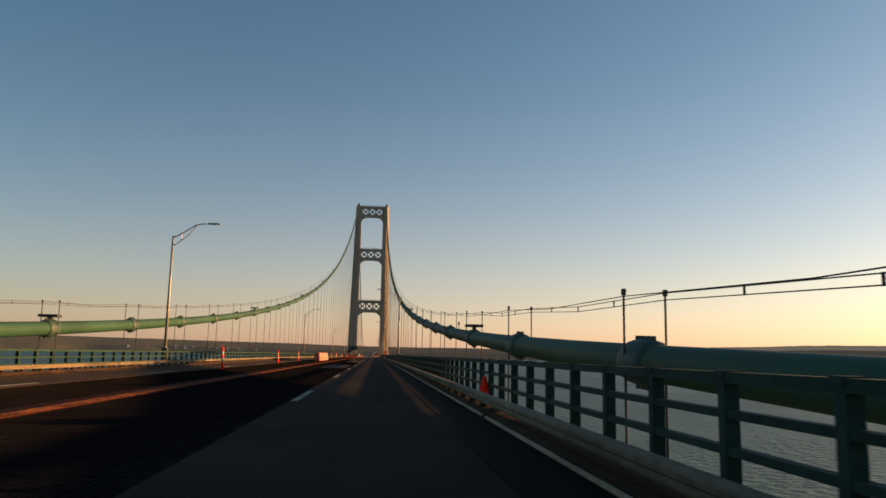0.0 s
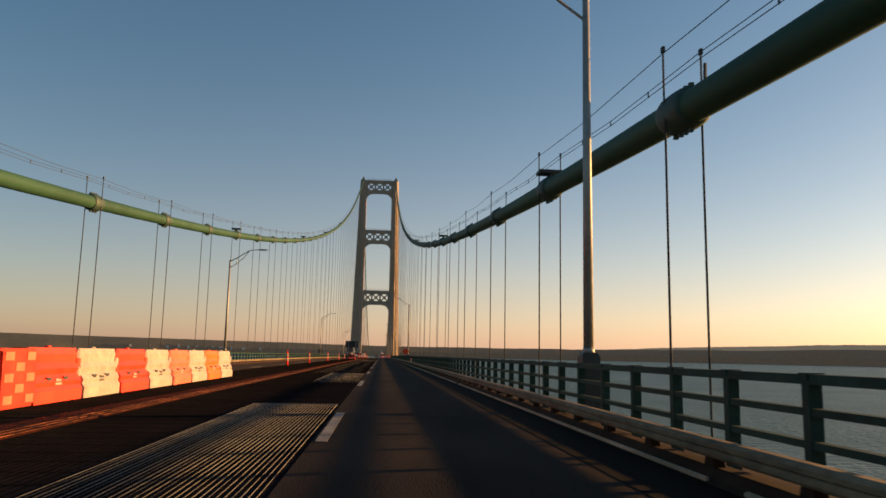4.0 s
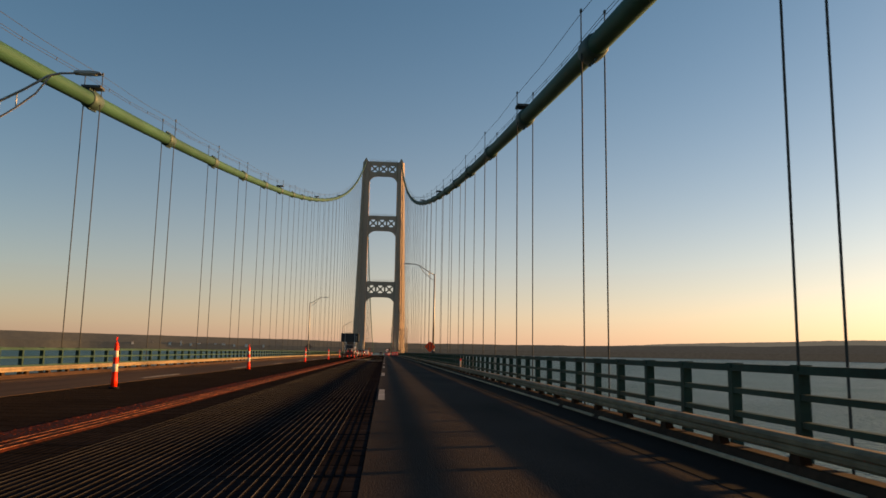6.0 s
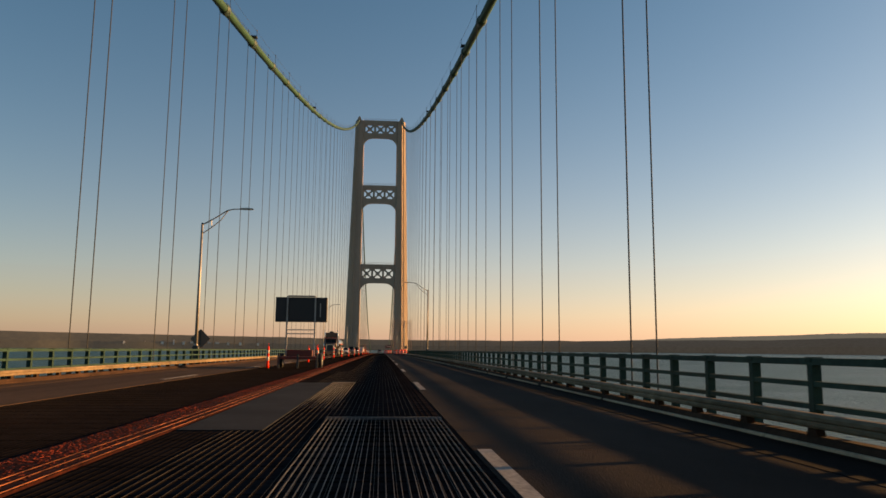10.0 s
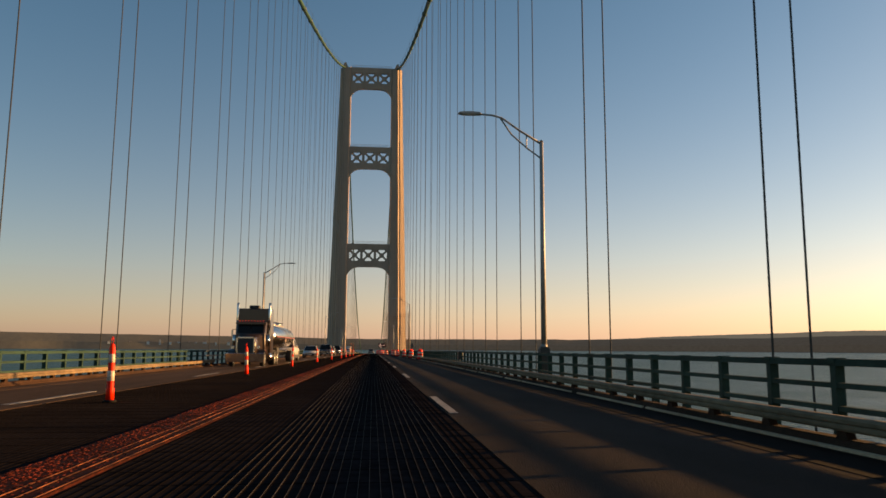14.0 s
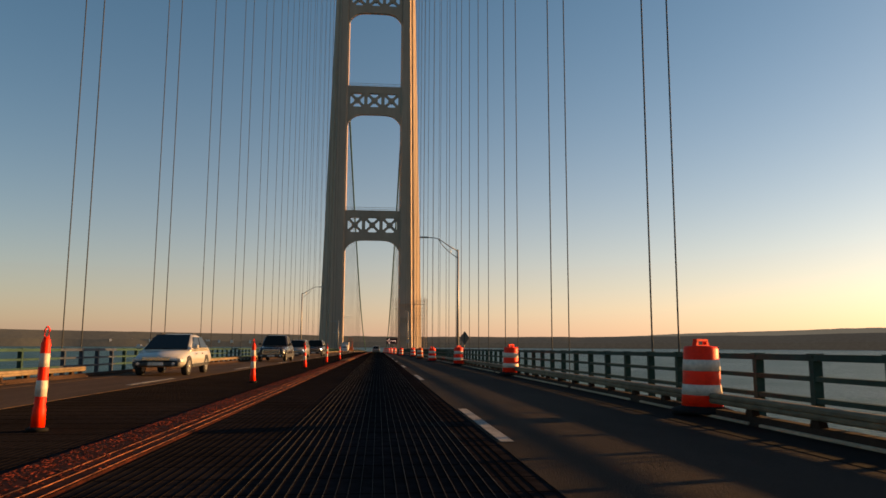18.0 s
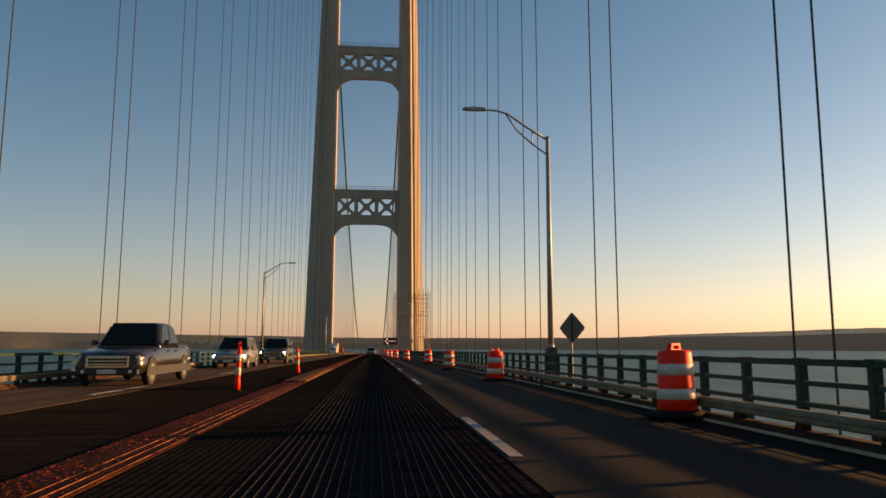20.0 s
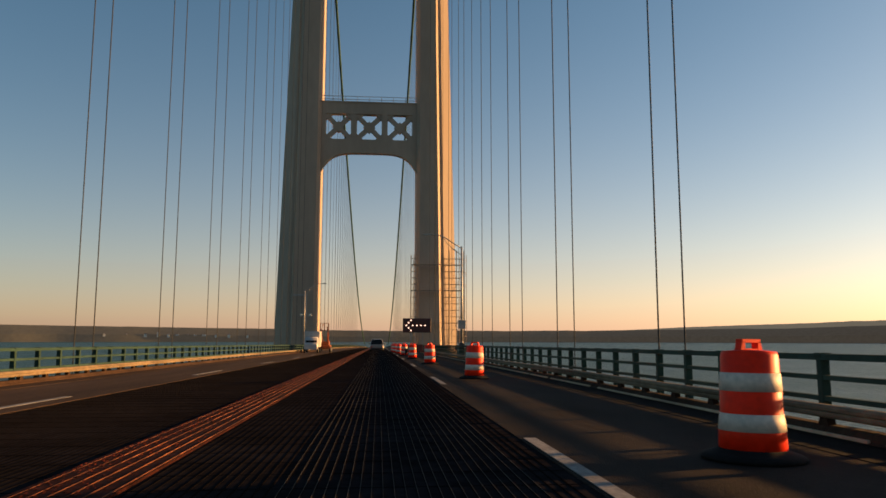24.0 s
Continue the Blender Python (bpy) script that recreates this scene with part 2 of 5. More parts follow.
WOODS = material("haze_glow_woods", (0.052, 0.050, 0.038), 0.95, grain=0.2, scale=0.05, stain=0.15, stain_scale=0.004, spec=0.1)
RIDGE = material("haze_glow_ridge", (0.100, 0.084, 0.064), 0.95, grain=0.1, scale=0.03, stain=0.2, stain_scale=0.003, spec=0.1)


def shore(name, plan, depth, mat, label, seed, rough=1.0):
    """Wooded land; plan: degrees to the right of the way ahead, distance of the water's edge, height of the crest."""
    rnd = random.Random(seed)
    b = bmesh.new()
    n = 420
    az = [q[0] for q in plan]
    rows = []
    for i in range(n + 1):
        g = az[0] + (az[-1] - az[0]) * i / n
        a = radians(g)
        d = float(np.interp(g, az, [q[1] for q in plan])) + 30 * noise.noise((g * 0.25, 3.1, seed))
        h = float(np.interp(g, az, [q[2] for q in plan])) + rough * (5 * noise.noise((g * 0.22, 1.7, seed)) + 2 * noise.noise((g * 1.1, 1.7, seed)))
        row = []
        for r in range(7):
            v = r / 6
            dd = d + depth * v
            z = WATER_Z - 0.5 + (0 if r == 0 else h * (0.30 + 0.70 * v ** 0.8) + rough * (rnd.uniform(-0.8, 0.8) + 1.2 * noise.noise((g * 3.0, v * 3, seed))))
            row.append(b.verts.new((dd * math.sin(a), 300 + dd * math.cos(a), z)))
        rows.append(row)
    for p, q in zip(rows, rows[1:]):
        for r in range(6):
            b.faces.new((p[r], p[r + 1], q[r + 1], q[r]))
    return setting(name, b, mat, label, "shore", "structure")


for mat, air in ((WOODS, (0.019, 0.015, 0.0117, 1)), (RIDGE, (0.053, 0.044, 0.033, 1))):       # haze painted in: the land itself glows faintly, there is no air volume
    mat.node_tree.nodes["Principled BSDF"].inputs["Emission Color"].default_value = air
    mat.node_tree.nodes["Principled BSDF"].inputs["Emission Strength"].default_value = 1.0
shore("backdrop_shore", ((-75, 4000, 76), (-40, 4000, 84), (-26, 4000, 82), (-15, 4000, 75), (-6, 4000, 66), (3, 4000, 61), (10, 4000, 62), (15, 4000, 63), (21, 4000, 66), (28, 4000, 71), (36, 4000, 84), (60, 4000, 88), (105, 4000, 73)), 140, WOODS, "low wooded far shore along the lake at dusk, with a painted haze glow", 7, 0.6)
shore("backdrop_ridge", ((11, 4520, 36), (17, 4520, 64), (22, 4520, 86), (28, 4520, 101), (36, 4520, 120), (60, 4520, 120), (105, 4500, 88)), 140, RIDGE, "wooded ridge behind the far shore, haze put in as a glow", 11, 0.8)

# ---------------- deck ----------------
for name, x0, x1 in (("road_right_lane", 3.625, 7.165), ("road_left_lane", -7.165, -3.625)):
    bm = bmesh.new()
    strip(bm, x0, x1, Y0, Y1, -0.22, 0.0)
    setting(name, bm, ASPHALT if "right" in name else SUNLIT_ASPHALT, "dark worn asphalt outer lane of the bridge deck", "road")

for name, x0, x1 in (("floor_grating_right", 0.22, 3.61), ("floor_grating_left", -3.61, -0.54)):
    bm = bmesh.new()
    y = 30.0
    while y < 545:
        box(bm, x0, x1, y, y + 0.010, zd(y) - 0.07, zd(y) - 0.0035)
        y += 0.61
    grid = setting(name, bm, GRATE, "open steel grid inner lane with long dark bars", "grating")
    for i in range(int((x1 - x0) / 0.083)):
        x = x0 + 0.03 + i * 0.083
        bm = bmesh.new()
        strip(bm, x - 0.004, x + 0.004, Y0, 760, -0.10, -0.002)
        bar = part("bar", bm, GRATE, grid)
        if x0 > 0 and 7 <= i < 37:
            bm = bmesh.new()
            strip(bm, x - 0.002, x + 0.002, 157.0, 640 if i > 12 else 262, -0.001, 0.003)
            part("worn_top", bm, WORN, bar, "bar top worn bright by wheels")
# added dark sheet: its colour stands for the shade in the grid's openings
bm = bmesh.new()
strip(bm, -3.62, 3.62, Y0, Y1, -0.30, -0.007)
setting("floor", bm, UNDER, "dark sheet under the steel grid, painted for its shaded openings", "floor")

# ---------------- tower ----------------
TZ = zd(TOWER_Y)


def leg_section(s, sx):
    """Plan of a leg at s: 0 at the deck, 1 at the top."""
    ins, mid, out = 8.1 - 0.1 * s, 12.0 - 1.5 * s, 15.1 - 2.9 * s
    d, e = 3.9 - 1.2 * s, 1.4 - 0.5 * s
    return [(sx * x, y) for x, y in ((ins, -d + 0.5), (ins + 0.5, -d), (mid, -d), (mid + 0.45, -d + 0.9), (mid + 0.9, -d + 0.9), (out, -e), (out, e), (mid + 0.9, d - 0.9), (mid + 0.45, d - 0.9), (mid, d), (ins + 0.5, d), (ins, d - 0.5))]


tower = thing("bridge_tower", pose(0, TOWER_Y, TZ), "tall ivory-painted steel suspension bridge tower with three latticed struts", "bridge tower")
TOP = 112.9
for sx in (1, -1):
    bm = bmesh.new()
    levels = [-46.0, 0.0, 20, 40, 60, 80, 100, TOP]
    prev = None
    for z in levels:
        ringv = [bm.verts.new((x, y, z)) for x, y in leg_section(max(z, -46) / TOP, sx)]
        if prev:
            for i in range(len(ringv)):
                j = (i + 1) % len(ringv)
                bm.faces.new((prev[i], prev[j], ringv[j], ringv[i]))
        else:
            bm.faces.new(ringv)
        prev = ringv
    bm.faces.new(prev)
    leg = part("leg", bm, TOWER, tower)
    bm = bmesh.new()
    sec = leg_section(1, sx)
    cxs = sx * CX
    prism(bm, [(cxs - 1.3, TOP), (cxs + 1.3, TOP), (cxs + 0.8, TOP + 1.0), (cxs + 0.28, TOP + 2.2), (cxs - 0.28, TOP + 2.2), (cxs - 0.8, TOP + 1.0)], "y", -2.0, 2.0)
    part("saddle_housing", bm, TOWER, leg)

for ztop, zc in ((112.7, 104.1), (80.3, 71.6), (41.8, 33.0)):
    inner = 8.15 - 0.1 * ztop / TOP
    hb, ht = zc + 2.4, ztop - 2.0      # the lattice stands between these
    yy0, yy1 = -2.6, -1.4
    mid = (hb + ht) / 2
    bm = bmesh.new()
    box(bm, -inner, inner, yy0, yy1, ht, ztop)
    strut = part("strut", bm, TOWER, tower)
    bm = bmesh.new()
    box(bm, -inner, inner, yy0 - 0.12, yy0 + 0.3, ztop, ztop + 0.18)
    part("strut_cap", bm, TOWER, strut)
    bm = bmesh.new()
    arch = [(inner * (-1 + i / 16), zc - 3.3 * abs(-1 + i / 16) ** 5) for i in range(33)]
    rows_ = [[bm.verts.new((x, y, z if low else hb)) for x, z in arch] for y, low in ((yy0, True), (yy1, True), (yy1, False), (yy0, False))]
    for i in range(32):
        for a, b in zip(rows_, rows_[1:] + rows_[:1]):
            bm.faces.new((a[i], a[i + 1], b[i + 1], b[i]))
    part("arch_plate", bm, TOWER, strut)
    h, w, pitch = ht - hb, 4.5, 5.2
    for c in (-pitch, 0, pitch):
        for sgn in (1, -1):
            L = math.hypot(h, w) / 2
            bm = bmesh.new()
            box(bm, -L, L, -0.35 + 0.01 * sgn, 0.35 + 0.01 * sgn, -0.36, 0.36, Matrix.Translation((c, (yy0 + yy1) / 2, mid)) @ Matrix.Rotation(-math.atan2(h, w * sgn), 4, "Y"))
            part("brace", bm, TOWER, strut)
        bm = bmesh.new()
        prism(bm, [(c - 1.0, mid), (c, mid - 1.0), (c + 1.0, mid), (c, mid + 1.0)], "y", yy0 + 0.15, yy1 - 0.15)
        part("gusset", bm, TOWER, strut)
        for sx in (-1, 1):
            for sz in (-1, 1):
                bm = bmesh.new()
                prism(bm, [(c + sx * 2.12, mid + sz * h / 2), (c + sx * 1.0, mid + sz * h / 2), (c + sx * 2.12, mid + sz * (h / 2 - 1.0))], "y", yy0 + 0.15, yy1 - 0.15)
                part("gusset", bm, TOWER, strut)
    edges = [-inner, -pitch - 2.1, -pitch + 2.1, -2.1, 2.1, pitch - 2.1, pitch + 2.1, inner]
    for a, b in zip(edges[::2], edges[1::2]):
        bm = bmesh.new()
        box(bm, a, b, yy0 + 0.003, yy1 - 0.003, hb - 0.01, ht + 0.01)
        part("web_panel", bm, TOWER, strut)
    bm = bmesh.new()
    for z in (0.55, 1.1):
        tube(bm, [(-inner, -2.5, ztop + z), (inner, -2.5, ztop + z)], 0.05, 5)
    for i in range(9):
        x = -inner + 2 * inner * i / 8
        tube(bm, [(x, -2.5, ztop), (x, -2.5, ztop + 1.1)], 0.04, 5)
    part("strut_handrail", bm, TOWER, strut)

# ---------------- main cables ----------------
for sx in (1, -1):
    cable = thing("main_cable", pose(sx * CX, 0, 0), "thick green-painted suspension cable with dark clamped bands", "bridge cable", "main cables")
    bm = bmesh.new()
    ys = [Y0 + P * i / 2 for i in range(int((TOWER_Y - Y0) / (P / 2)))] + [TOWER_Y]
    tube(bm, [(0, y, cable_z(y)) for y in ys], 0.335, 16)
    part("wrapped_cable", bm, CABLE_GREEN, cable)
    bm = bmesh.new()
    tube(bm, [(0, TOWER_Y + 549 * i / 60, cable_z(TOWER_Y + 549 * i / 60)) for i in range(61)], 0.335, 10)
    part("side_span_cable", bm, CABLE_GREEN, cable)
    bm = bmesh.new()
    prof = [(-0.56, 0.33), (-0.54, 0.385), (-0.40, 0.42), (-0.15, 0.435), (0.15, 0.435), (0.40, 0.42), (0.54, 0.385), (0.56, 0.33)]
    tube(bm, [(0, y, 0) for y, q in prof], [q for y, q in prof], 18)
    for yy in (-0.36, -0.12, 0.12, 0.36):
        for s2 in (-1, 1):
            box(bm, -0.045, 0.045, yy - 0.05, yy + 0.05, s2 * 0.45 - 0.045, s2 * 0.45 + 0.045)
    band_me = mesh_of("cable_band", bm, BAND_GREEN)
    bm = bmesh.new()
    tube(bm, [(0, 0, 0.1), (0, 0, 1.26)], 0.022, 5)
    box(bm, -0.03, 0.03, -0.05, 0.05, 1.24, 1.36)
    post_me = mesh_of("hand_rope_stanchion", bm, DARK_STEEL)
    for n in range(1, 53):
        y = HANG0 - n * P
        slope = math.atan((cable_z(y + 0.5) - cable_z(y - 0.5)))
        ob = part("cable_band", band_me, None, cable)
        ob.matrix_basis = pose(0, y, cable_z(y), math.degrees(slope), 0, 0)
        for s2 in (-1, 1):
            ob = part("hand_rope_stanchion", post_me, None, cable)
            ob.matrix_basis = pose(s2 * 0.40, y, cable_z(y))
    for s2 in (-1, 1):
        for dz in ((1.3, 1.17) if s2 == sx else (1.22,)):
            bm = bmesh.new()
            pts = []
            for n in range(52, 0, -1):
                y = HANG0 - n * P
                pts += [(s2 * 0.40, y, cable_z(y) + dz), (s2 * 0.40, y + P / 2, (cable_z(y) + cable_z(y + P)) / 2 + dz - 0.10)]
            tube(bm, pts, 0.010, 5)
            part("hand_rope", bm, ROPE, cable)
        if s2 == sx:
            for n in range(52, 30, -1):
                y = HANG0 - n * P
                for u in (0.25, 0.5, 0.75):
                    bm = bmesh.new()
                    z = cable_z(y) + (cable_z(y + P) - cable_z(y)) * u - 0.2 * min(u, 1 - u)
                    box(bm, s2 * 0.40 - 0.011, s2 * 0.40 + 0.011, y + u * P - 0.02, y + u * P + 0.02, z + 1.158, z + 1.312)
                    part("rope_clip", bm, DARK_STEEL, cable)

# ---------------- suspenders ----------------
for sx in (1, -1):
    for n in list(range(1, 53)) + list(range(-24, 0)):
        y = HANG0 - n * P
        zc = cable_z(y)
        zb = zd(y) - 0.9
        if zc - zb < 1.0:
            continue
        sus = thing("suspender", pose(sx * CX, y, zb), "pair of long dark wire ropes hung from the main cable", "suspender", "suspender ropes")
        for s2 in (-1, 1):
            bm = bmesh.new()
            tube(bm, [(s2 * 0.385, 0, 0), (s2 * 0.385, 0, zc - zb)], 0.025, 6)
            part("wire_rope", bm, ROPE, sus)

# ---------------- stiffening truss below the deck ----------------
TRUSS = material("truss_green_paint", (0.07, 0.13, 0.10), 0.6, 0.1, grain=0.2, scale=4)
for name, sx in (("trim_truss_right", 1), ("trim_truss_left", -1)):
    bm = bmesh.new()
    strip(bm, sx * CX - 0.45, sx * CX + 0.45, Y0, Y1, -1.5, -0.9)
    strip(bm, sx * CX - 0.45, sx * CX + 0.45, Y0, Y1, -12.5, -11.8)
    for n in range(-40, 53):
        y = HANG0 - n * P
        box(bm, sx * CX - 0.3, sx * CX + 0.3, y - 0.3, y + 0.3, zd(y) - 11.9, zd(y) - 1.4)
    setting(name, bm, TRUSS, "deep green steel truss along the side of the deck", "truss")
bm = bmesh.new()
for n in range(-40, 53):
    y = HANG0 - n * P
    box(bm, -CX, CX, y - 0.25, y + 0.25, zd(y) - 2.4, zd(y) - 0.95)
setting("floor_beams", bm, TRUSS, "steel cross beams under the deck", "beam")

# shade beside the right kerb, put in as a dark strip; left keeps asphalt
KERB_SHADE = material("kerb_shade_strip", (0.0050, 0.0038, 0.0034), 0.95, grain=0.35, scale=12, stain=0.4, stain_scale=0.7, spread=(1.6, 0.2, 1), spec=0.05)
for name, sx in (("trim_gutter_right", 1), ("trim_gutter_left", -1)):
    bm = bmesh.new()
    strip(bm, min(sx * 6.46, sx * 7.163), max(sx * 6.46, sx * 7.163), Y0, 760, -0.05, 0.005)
    setting(name, bm, KERB_SHADE if sx > 0 else SUNLIT_ASPHALT, "edge strip along the kerb, painted dark for shade on the right", "gutter")

# ---------------- road markings ----------------
def line_mark(b, x, y0, y1, w):
    strip(b, x - w / 2, x + w / 2, y0, y1, 0.004, 0.009, 6)


for k in range(-3, 42):
    end = 54.6 + 15.16 * k
    bm = bmesh.new()
    line_mark(bm, 3.735, end - 4.2, end, 0.14)
    tagged(part("lane_dash", bm, PAINT_LINE), "worn white painted lane dash on the deck", "lane marking", "right lane dashes", "structure")
left_ends = list(np.interp(np.arange(-10, 24), [-10, 0, 4, 8, 13, 16, 19, 23], [56.7, 199.7, 257, 314.4, 385, 428, 471, 528]))
for end in left_ends:
    bm = bmesh.new()
    line_mark(bm, -4.12, end - 4.2, end, 0.15)
    tagged(part("lane_dash", bm, PAINT_LINE), "worn white painted lane dash on the deck", "lane marking", "left lane dashes", "structure")
# ---------------- rusted centre strip ----------------
bm = bmesh.new()
strip(bm, -0.52, 0.20, Y0, Y1, -0.15, 0.015)
median = setting("median", bm, RUST_DARK, "low rusted steel centre strip of long ribs", "median")
for x, w, top, y0 in ((-0.47, 0.007, 0.018, 432), (-0.34, 0.007, 0.019, 432), (-0.215, 0.008, 0.021, 432), (-0.09, 0.007, 0.021, Y0), (0.04, 0.008, 0.022, Y0), (0.168, 0.009, 0.021, Y0)):
    bm = bmesh.new()
    strip(bm, x, x + w, y0, 700, 0.0, top)
    part("rib", bm, RUST, median)


def crumbs(count, seed):
    """Flakes of rust scale, many on the worn side of the strip."""
    rng = np.random.default_rng(seed)
    ys = rng.triangular(32, 300, 545, count)
    xs_ = -0.51 + 0.68 * rng.beta(1.0, 1.9, count)
    size = rng.uniform(0.004, 0.017, count)
    unit = np.array([(1, 0, 0), (-1, 0, 0), (0, 1.6, 0), (0, -1.6, 0), (0, 0, 0.55), (0, 0, -0.4)])
    turn = rng.uniform(-0.9, 0.9, count)
    v = unit[None] * size[:, None, None] * rng.uniform(0.6, 1.2, (count, 6, 1))
    c, s = np.cos(turn)[:, None], np.sin(turn)[:, None]
    out = np.stack([v[:, :, 0] * c - v[:, :, 1] * s + xs_[:, None], v[:, :, 0] * s + v[:, :, 1] * c + ys[:, None], v[:, :, 2] + 0.0165 + zd(ys)[:, None]], axis=2).reshape(-1, 3)
    tri = np.array([(0, 2, 4), (2, 1, 4), (1, 3, 4), (3, 0, 4), (2, 0, 5), (1, 2, 5), (3, 1, 5), (0, 3, 5)])
    faces = (tri[None] + 6 * np.arange(count)[:, None, None]).reshape(-1, 3)
    me = bpy.data.meshes.new("crumbled_scale")
    me.from_pydata(out.tolist(), [], faces.tolist())
    me.materials.append(SCALE)
    return me


lumps = part("crumbled_scale", crumbs(90000, 3), None, median)
lumps["kind"] = "stuff"
NEW_RIB = material("pale_new_ribs", (0.12, 0.048, 0.017), 0.85, grain=0.3, scale=9, stain=0.3, stain_scale=1.0, spec=0.1)
OLD_PLATE = material("brown_cover_plate", (0.040, 0.017, 0.0075), 0.9, grain=0.4, scale=9, stain=0.4, stain_scale=1.0, bump=0.004, spec=0.08)
renewed = thing("median_section", pose(0, 0, 0), "renewed paler ribbed length of the centre strip", "median")
bm = bmesh.new()
strip(bm, -0.53, -0.10, 415.8, 431.0, 0.0, 0.058, 5)
part("cover_plate", bm, OLD_PLATE, renewed)
for i in range(4):
    bm = bmesh.new()
    strip(bm, -0.06 + i * 0.078, -0.06 + i * 0.078 + 0.022, 415.8, 431.0, 0.0, 0.062, 5)
    part("rib", bm, NEW_RIB, renewed)

# ---------------- repaired grating panels ----------------
def grating_panel(x0, x1, y0, y1):
    zz = zd((y0 + y1) / 2)
    g = thing("grating_panel", pose(x0, y0, zz), "newer grey galvanised grid panel let into the lane", "grating", "repair panels")
    n = int((x1 - x0) / 0.055)
    bm = bmesh.new()
    for i in range(n + 1):
        x = i * (x1 - x0) / n
        box(bm, x - 0.002, x + 0.002, 0, y1 - y0, -0.02, 0.003)
    bars = part("bar", bm, GRATE_NEW, g)
    bars["kind"] = "stuff"
    for yy in (0, y1 - y0):
        bm = bmesh.new()
        box(bm, -0.03, x1 - x0 + 0.03, yy - 0.02, yy + 0.02, -0.04, 0.006)
        part("end_plate", bm, GRATE_NEW, g)
    bm = bmesh.new()
    yy = 0.4
    while yy < y1 - y0 - 0.2:
        box(bm, 0, x1 - x0, yy, yy + 0.010, -0.03, -0.005)
        yy += 0.4
    cr = part("cross_bar", bm, GRATE, g)
    cr["kind"] = "stuff"


for q in ((1.93, 3.55, 119.0, 132.4), (1.90, 3.56, 141.0, 155.9), (1.95, 3.54, 226.8, 239.8), (1.30, 1.92, 238.3, 251.0)):
    grating_panel(*q)
PLATE = material("worn_steel_plate", (0.0165, 0.0175, 0.0200), 0.85, 0.0, grain=0.3, scale=10, stain=0.45, stain_scale=0.5, spec=0.06)
for x0, x1, y0, y1 in ((1.75, 3.35, 84.4, 99.6), (0.25, 1.27, 238.3, 251.0)):
    bm = bmesh.new()
    strip(bm, x0, x1, y0, y1, -0.02, 0.009)
    tagged(part("steel_plate", bm, PLATE), "flat grey steel plate laid on the open grid", "plate", "steel plates")

# ---------------- lamp posts ----------------
LENS = material("lamp_lens", (0.55, 0.55, 0.5), 0.3, grain=0.05)


def lamp_post():
    g = thing("street_lamp", pose(0, 0, -50), "tall galvanised street lamp with a braced arm over the roadway", "street lamp", "street lamps")
    bm = bmesh.new()
    box(bm, -0.17, 0.17, -0.19, 0.19, -0.25, 1.06)
    prism(bm, [(-0.17, 1.06), (0.17, 1.06), (0.13, 1.13), (-0.13, 1.13)], "y", -0.15, 0.15)
    pedestal = part("pedestal", bm, DARK_STEEL, g, "dark steel pedestal box")
    bm = bmesh.new()
    box(bm, -0.176, -0.165, -0.10, 0.10, 0.30, 0.75)
    part("access_cover", bm, DARK_STEEL, pedestal, bevel=0.01)
    bm = bmesh.new()
    tube(bm, [(0, 0, 1.12), (0, 0, 8.5)], [0.105, 0.070], 8)
    tube(bm, [(0, 0, 1.12), (0, 0, 1.22)], [0.13, 0.112], 8)
    pole = part("pole", bm, GALV, g)
    bm = bmesh.new()
    tube(bm, [(0, 0, 8.52), (0, 0, 8.58)], [0.08, 0.03], 8)
    part("pole_cap", bm, DARK_STEEL, pole)
    bm = bmesh.new()
    tube(bm, [(0, 0, 8.44), (-0.75, 0, 8.88), (-1.45, 0, 9.36), (-1.8, 0, 9.45), (-2.3, 0, 9.48)], [0.045, 0.04, 0.038, 0.036, 0.034], 7)
    arm = part("arm", bm, GALV, g)
    bm = bmesh.new()
    tube(bm, [(0, 0, 7.88), (-0.55, 0, 8.28), (-1.1, 0, 8.76), (-1.5, 0, 9.35)], 0.03, 6)
    part("brace", bm, GALV, arm)
    bm = bmesh.new()
    tube(bm, [(-0.55, 0, 8.28), (-0.55, 0, 8.76)], 0.022, 6)
    part("strut", bm, GALV, arm)
    bm = bmesh.new()
    prism(bm, [(-2.2, 9.45), (-2.25, 9.53), (-2.7, 9.545), (-3.0, 9.52), (-3.05, 9.47), (-2.9, 9.45)], "y", -0.12, 0.12)
    head = part("lamp_head", bm, GALV, g, bevel=0.012)
    bm = bmesh.new()
    box(bm, -2.88, -2.4, -0.09, 0.09, 9.43, 9.452)
    part("lens", bm, LENS, head)
    return g


first = lamp_post()
lamps = [(1, y) for y in (131.3, 226.7, 321.5, 416.6, 511.7)] + [(-1, y) for y in (84.6, 179.0, 274.1, 369.2, 464.1, 559.3)]
for i, (sx, y) in enumerate(lamps):
    m = pose(sx * 8.38, y, zd(y), 0, 0, 0 if sx > 0 else 180)
    if i == 0:
        first.matrix_basis = m
    else:
        copy_thing(first, m)

# ---------------- drums and markers ----------------
ORANGE = material("orange_plastic", (0.90, 0.024, 0.004), 0.5, grain=0.1, scale=14, stain=0.15, stain_scale=3, rand=0.08, spec=0.15)
WHITE_TAPE = material("white_sheeting", (0.56, 0.45, 0.36), 0.6, grain=0.1, scale=20, stain=0.2, stain_scale=5)
RUBBER = material("black_rubber", (0.011, 0.010, 0.010), 0.9, grain=0.3, scale=16, stain=0.2, spec=0.1)


